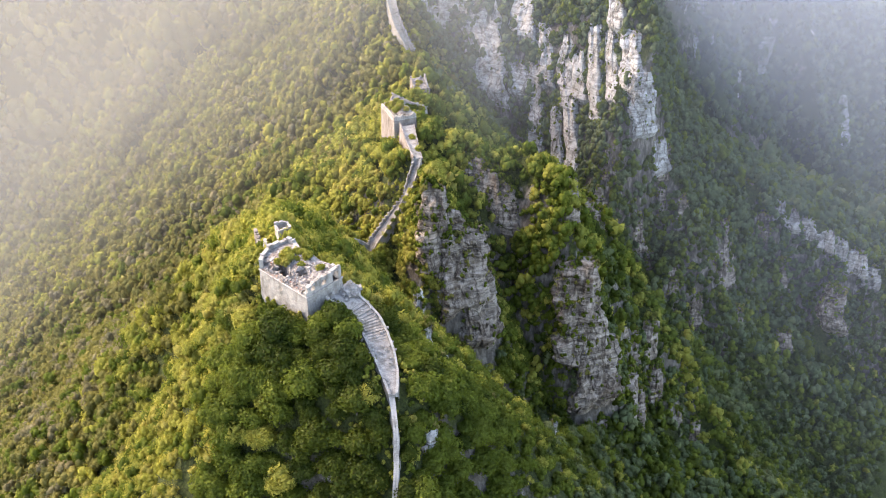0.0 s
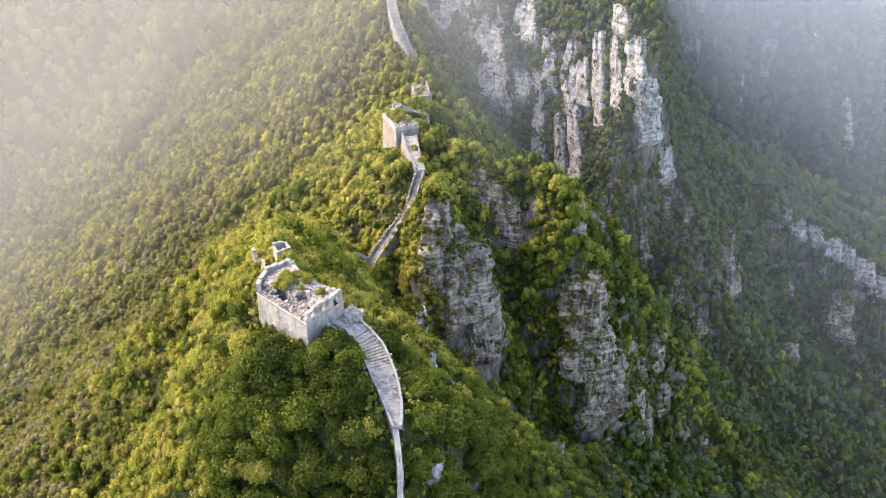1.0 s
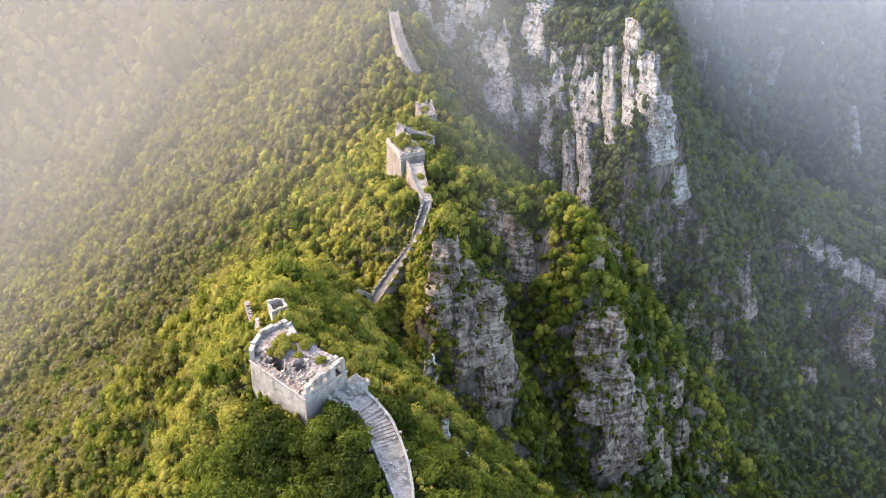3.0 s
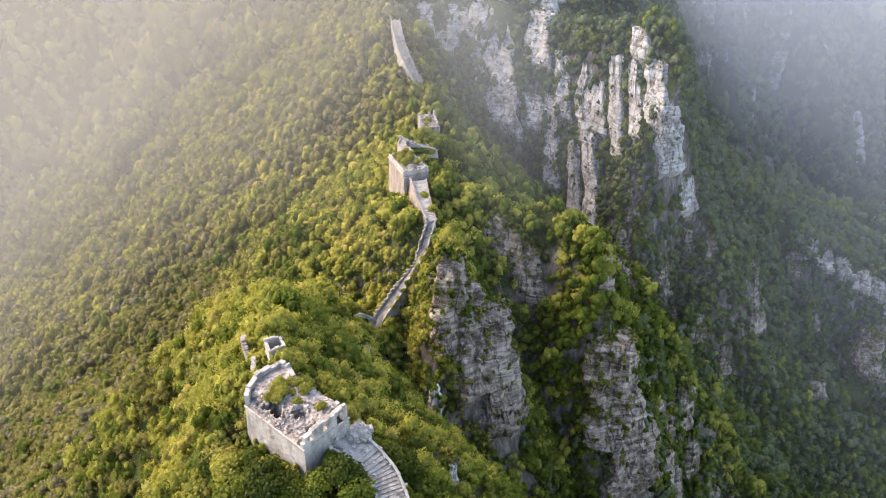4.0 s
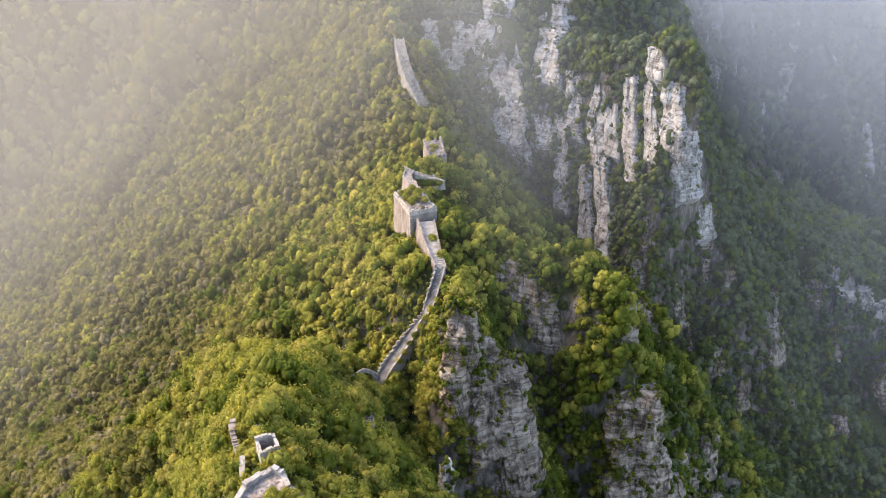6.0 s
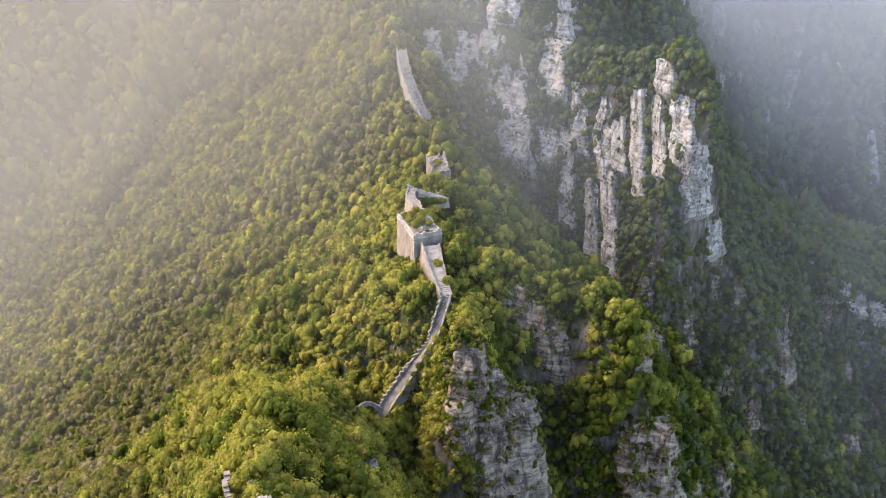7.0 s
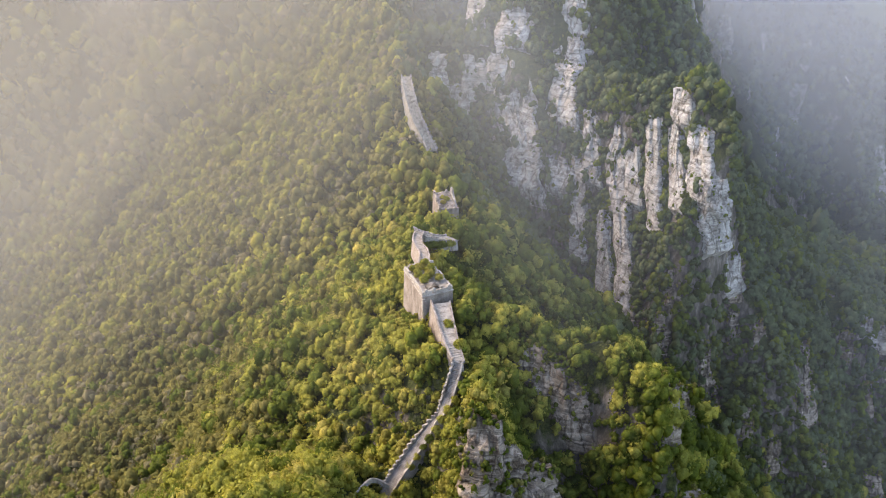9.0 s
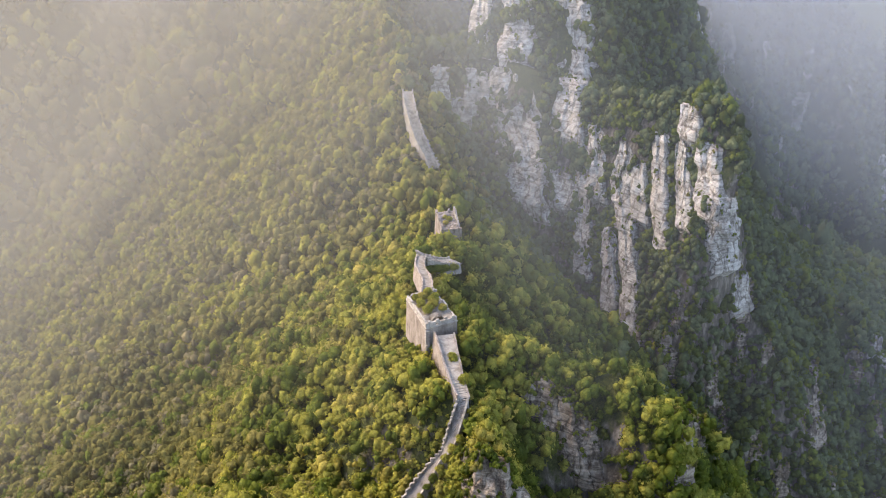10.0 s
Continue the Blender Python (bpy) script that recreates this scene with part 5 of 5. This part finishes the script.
# ---- single trees nearest the camera's way, and shrubs on the ruins ----
def tree_kind(seed, pick):
    v, f, soft = crown_shape(seed, 9, 1500, 0.098, 0.72, 0.5)
    crown = mesh_from("crown", v * (1, 1, 0.95) + (0, 0, 1.0), f, [LEAVES[pick]], smooth=soft)
    bm = bmesh.new()
    rng = random.Random(seed)
    limbs = [((0, 0, -0.5), (rng.uniform(-0.1, 0.1), rng.uniform(-0.1, 0.1), 0.8), 0.075, 0.045)]
    for k in range(4):
        a = k * 1.7 + rng.uniform(0, 1)
        limbs.append(((0, 0, 0.35 + 0.1 * k), (0.5 * math.cos(a), 0.5 * math.sin(a), 0.95 + 0.1 * k), 0.035, 0.014))
    for a, b, r0, r1 in limbs:
        a, b = Vector(a), Vector(b)
        q = (b - a).to_track_quat("Z", "Y")
        rings = [[bm.verts.new(p + q @ Vector((r * math.cos(2 * math.pi * i / 6), r * math.sin(2 * math.pi * i / 6), 0))) for i in range(6)] for p, r in ((a, r0), (a.lerp(b, 0.5), (r0 + r1) / 2), (b, r1))]
        for lo, hi in zip(rings, rings[1:]):
            for i in range(6):
                bm.faces.new((lo[i], lo[(i + 1) % 6], hi[(i + 1) % 6], hi[i]))
    trunk = bpy.data.meshes.new("trunk")
    bm.to_mesh(trunk); bm.free()
    trunk.materials.append(BARK)
    return trunk, crown


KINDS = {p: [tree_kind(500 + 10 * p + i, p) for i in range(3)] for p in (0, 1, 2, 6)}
TREE_WORDS = {6: "dark green tree with slope shade in its leaf colour, below the old wall", 0: "deep green broadleaf tree in the dense woods", 1: "fresh green broadleaf tree on the ridge slope", 2: "yellow-green broadleaf tree on the sunny ridge"}


def stand(name, x, y, z, r, pick, k, turn, words, category, group):
    thing = new(name)
    thing.matrix_world = Matrix.Translation((x, y, z)) @ Matrix.Rotation(turn, 4, "Z") @ Matrix.Scale(r, 4)
    tagged(thing, words, category, group)
    for nm, me in zip(("trunk", "crown"), KINDS[pick][k]):
        new(nm, me).parent = thing
    return thing


x, y, rng = scatter(*NEAR_STAND, 3.3, 11)
keep = clear_of_works(x, y)
x, y = x[keep][:300], y[keep][:300]
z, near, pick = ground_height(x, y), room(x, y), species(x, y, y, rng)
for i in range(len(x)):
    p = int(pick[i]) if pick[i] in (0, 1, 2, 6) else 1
    # leaves one step darker on the front slope, in place of its shade
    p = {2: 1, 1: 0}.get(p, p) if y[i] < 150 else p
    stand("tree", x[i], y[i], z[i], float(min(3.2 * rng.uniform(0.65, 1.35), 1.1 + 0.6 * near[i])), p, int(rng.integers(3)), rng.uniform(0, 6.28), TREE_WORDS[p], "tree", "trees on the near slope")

rng = random.Random(77)
for plan, base, spots in ((TOWER_PLANS[0], 189.8, ((5.2, 12.2, 1.5), (6.2, 13.4, 1.3), (4.0, 11.4, 1.2), (3.0, 13.5, 0.9), (5.8, 8.4, 1.0), (7.8, 4.2, 1.1), (8.6, 9.5, 1.4), (8.9, 11.8, 1.2), (6.8, 10.8, 0.9), (5.6, 13.6, 1.4), (6.8, 14.2, 1.3), (3.2, 13.2, 1.0), (8.4, 13.0, 1.2))),
                          (TOWER_PLANS[1], 154.9, ((3.0, 6.0, 1.6), (5.5, 7.5, 1.7), (2.2, 9.5, 1.5), (6.5, 10.0, 1.8), (4.0, 12.5, 1.5), (7.2, 5.0, 1.4), (6.0, 13.5, 1.6), (2.0, 13.0, 1.2))),
                          (TOWER_PLANS[2], 121.0, ((3.0, 6.0, 1.2), (5.0, 8.5, 1.3), (3.4, 10.5, 1.1)))):
    (ox, oy), turn, wide, long = plan
    for u, v, r in spots:
        stand("shrub", ox + u * math.cos(turn) - v * math.sin(turn), oy + u * math.sin(turn) + v * math.cos(turn), base, r, rng.choice((1, 1, 2)), rng.randrange(3), rng.uniform(0, 6.28), "low green shrub growing on the tower's broken roof", "shrub", "shrubs on the ruins")
for x, y, z, r in ((-12.0, 296.0, 150.2, 1.8), (-9.0, 288.0, 149.5, 1.9), (-44.5, 178.0, 180.0, 1.6), (-47.0, 186.0, 177.5, 1.6), (-42.0, 174.5, 183.5, 1.4)):
    stand("shrub", x, y, z, r, 1, rng.randrange(3), rng.uniform(0, 6.28), "leafy shrub beside the old wall", "shrub", "shrubs on the ruins")
for i in range(9):
    stand("shrub", -20.5 + 1.25 * i, 367.0 + 1.35 * i + rng.uniform(-0.6, 0.6), 131.0 - 0.75 * i, rng.uniform(1.5, 2.2), rng.choice((0, 1)), rng.randrange(3), rng.uniform(0, 6.28), "leafy shrub beside the old wall", "shrub", "shrubs on the ruins")
for i in range(8):
    stand("shrub", -22.0 + 1.7 * i, 268.6 + 0.75 * i + rng.uniform(-0.4, 0.4), 124.5 + 2.6 * i, rng.uniform(1.0, 1.6), rng.choice((0, 1)), rng.randrange(3), rng.uniform(0, 6.28), "leafy shrub beside the old wall", "shrub", "shrubs on the ruins")
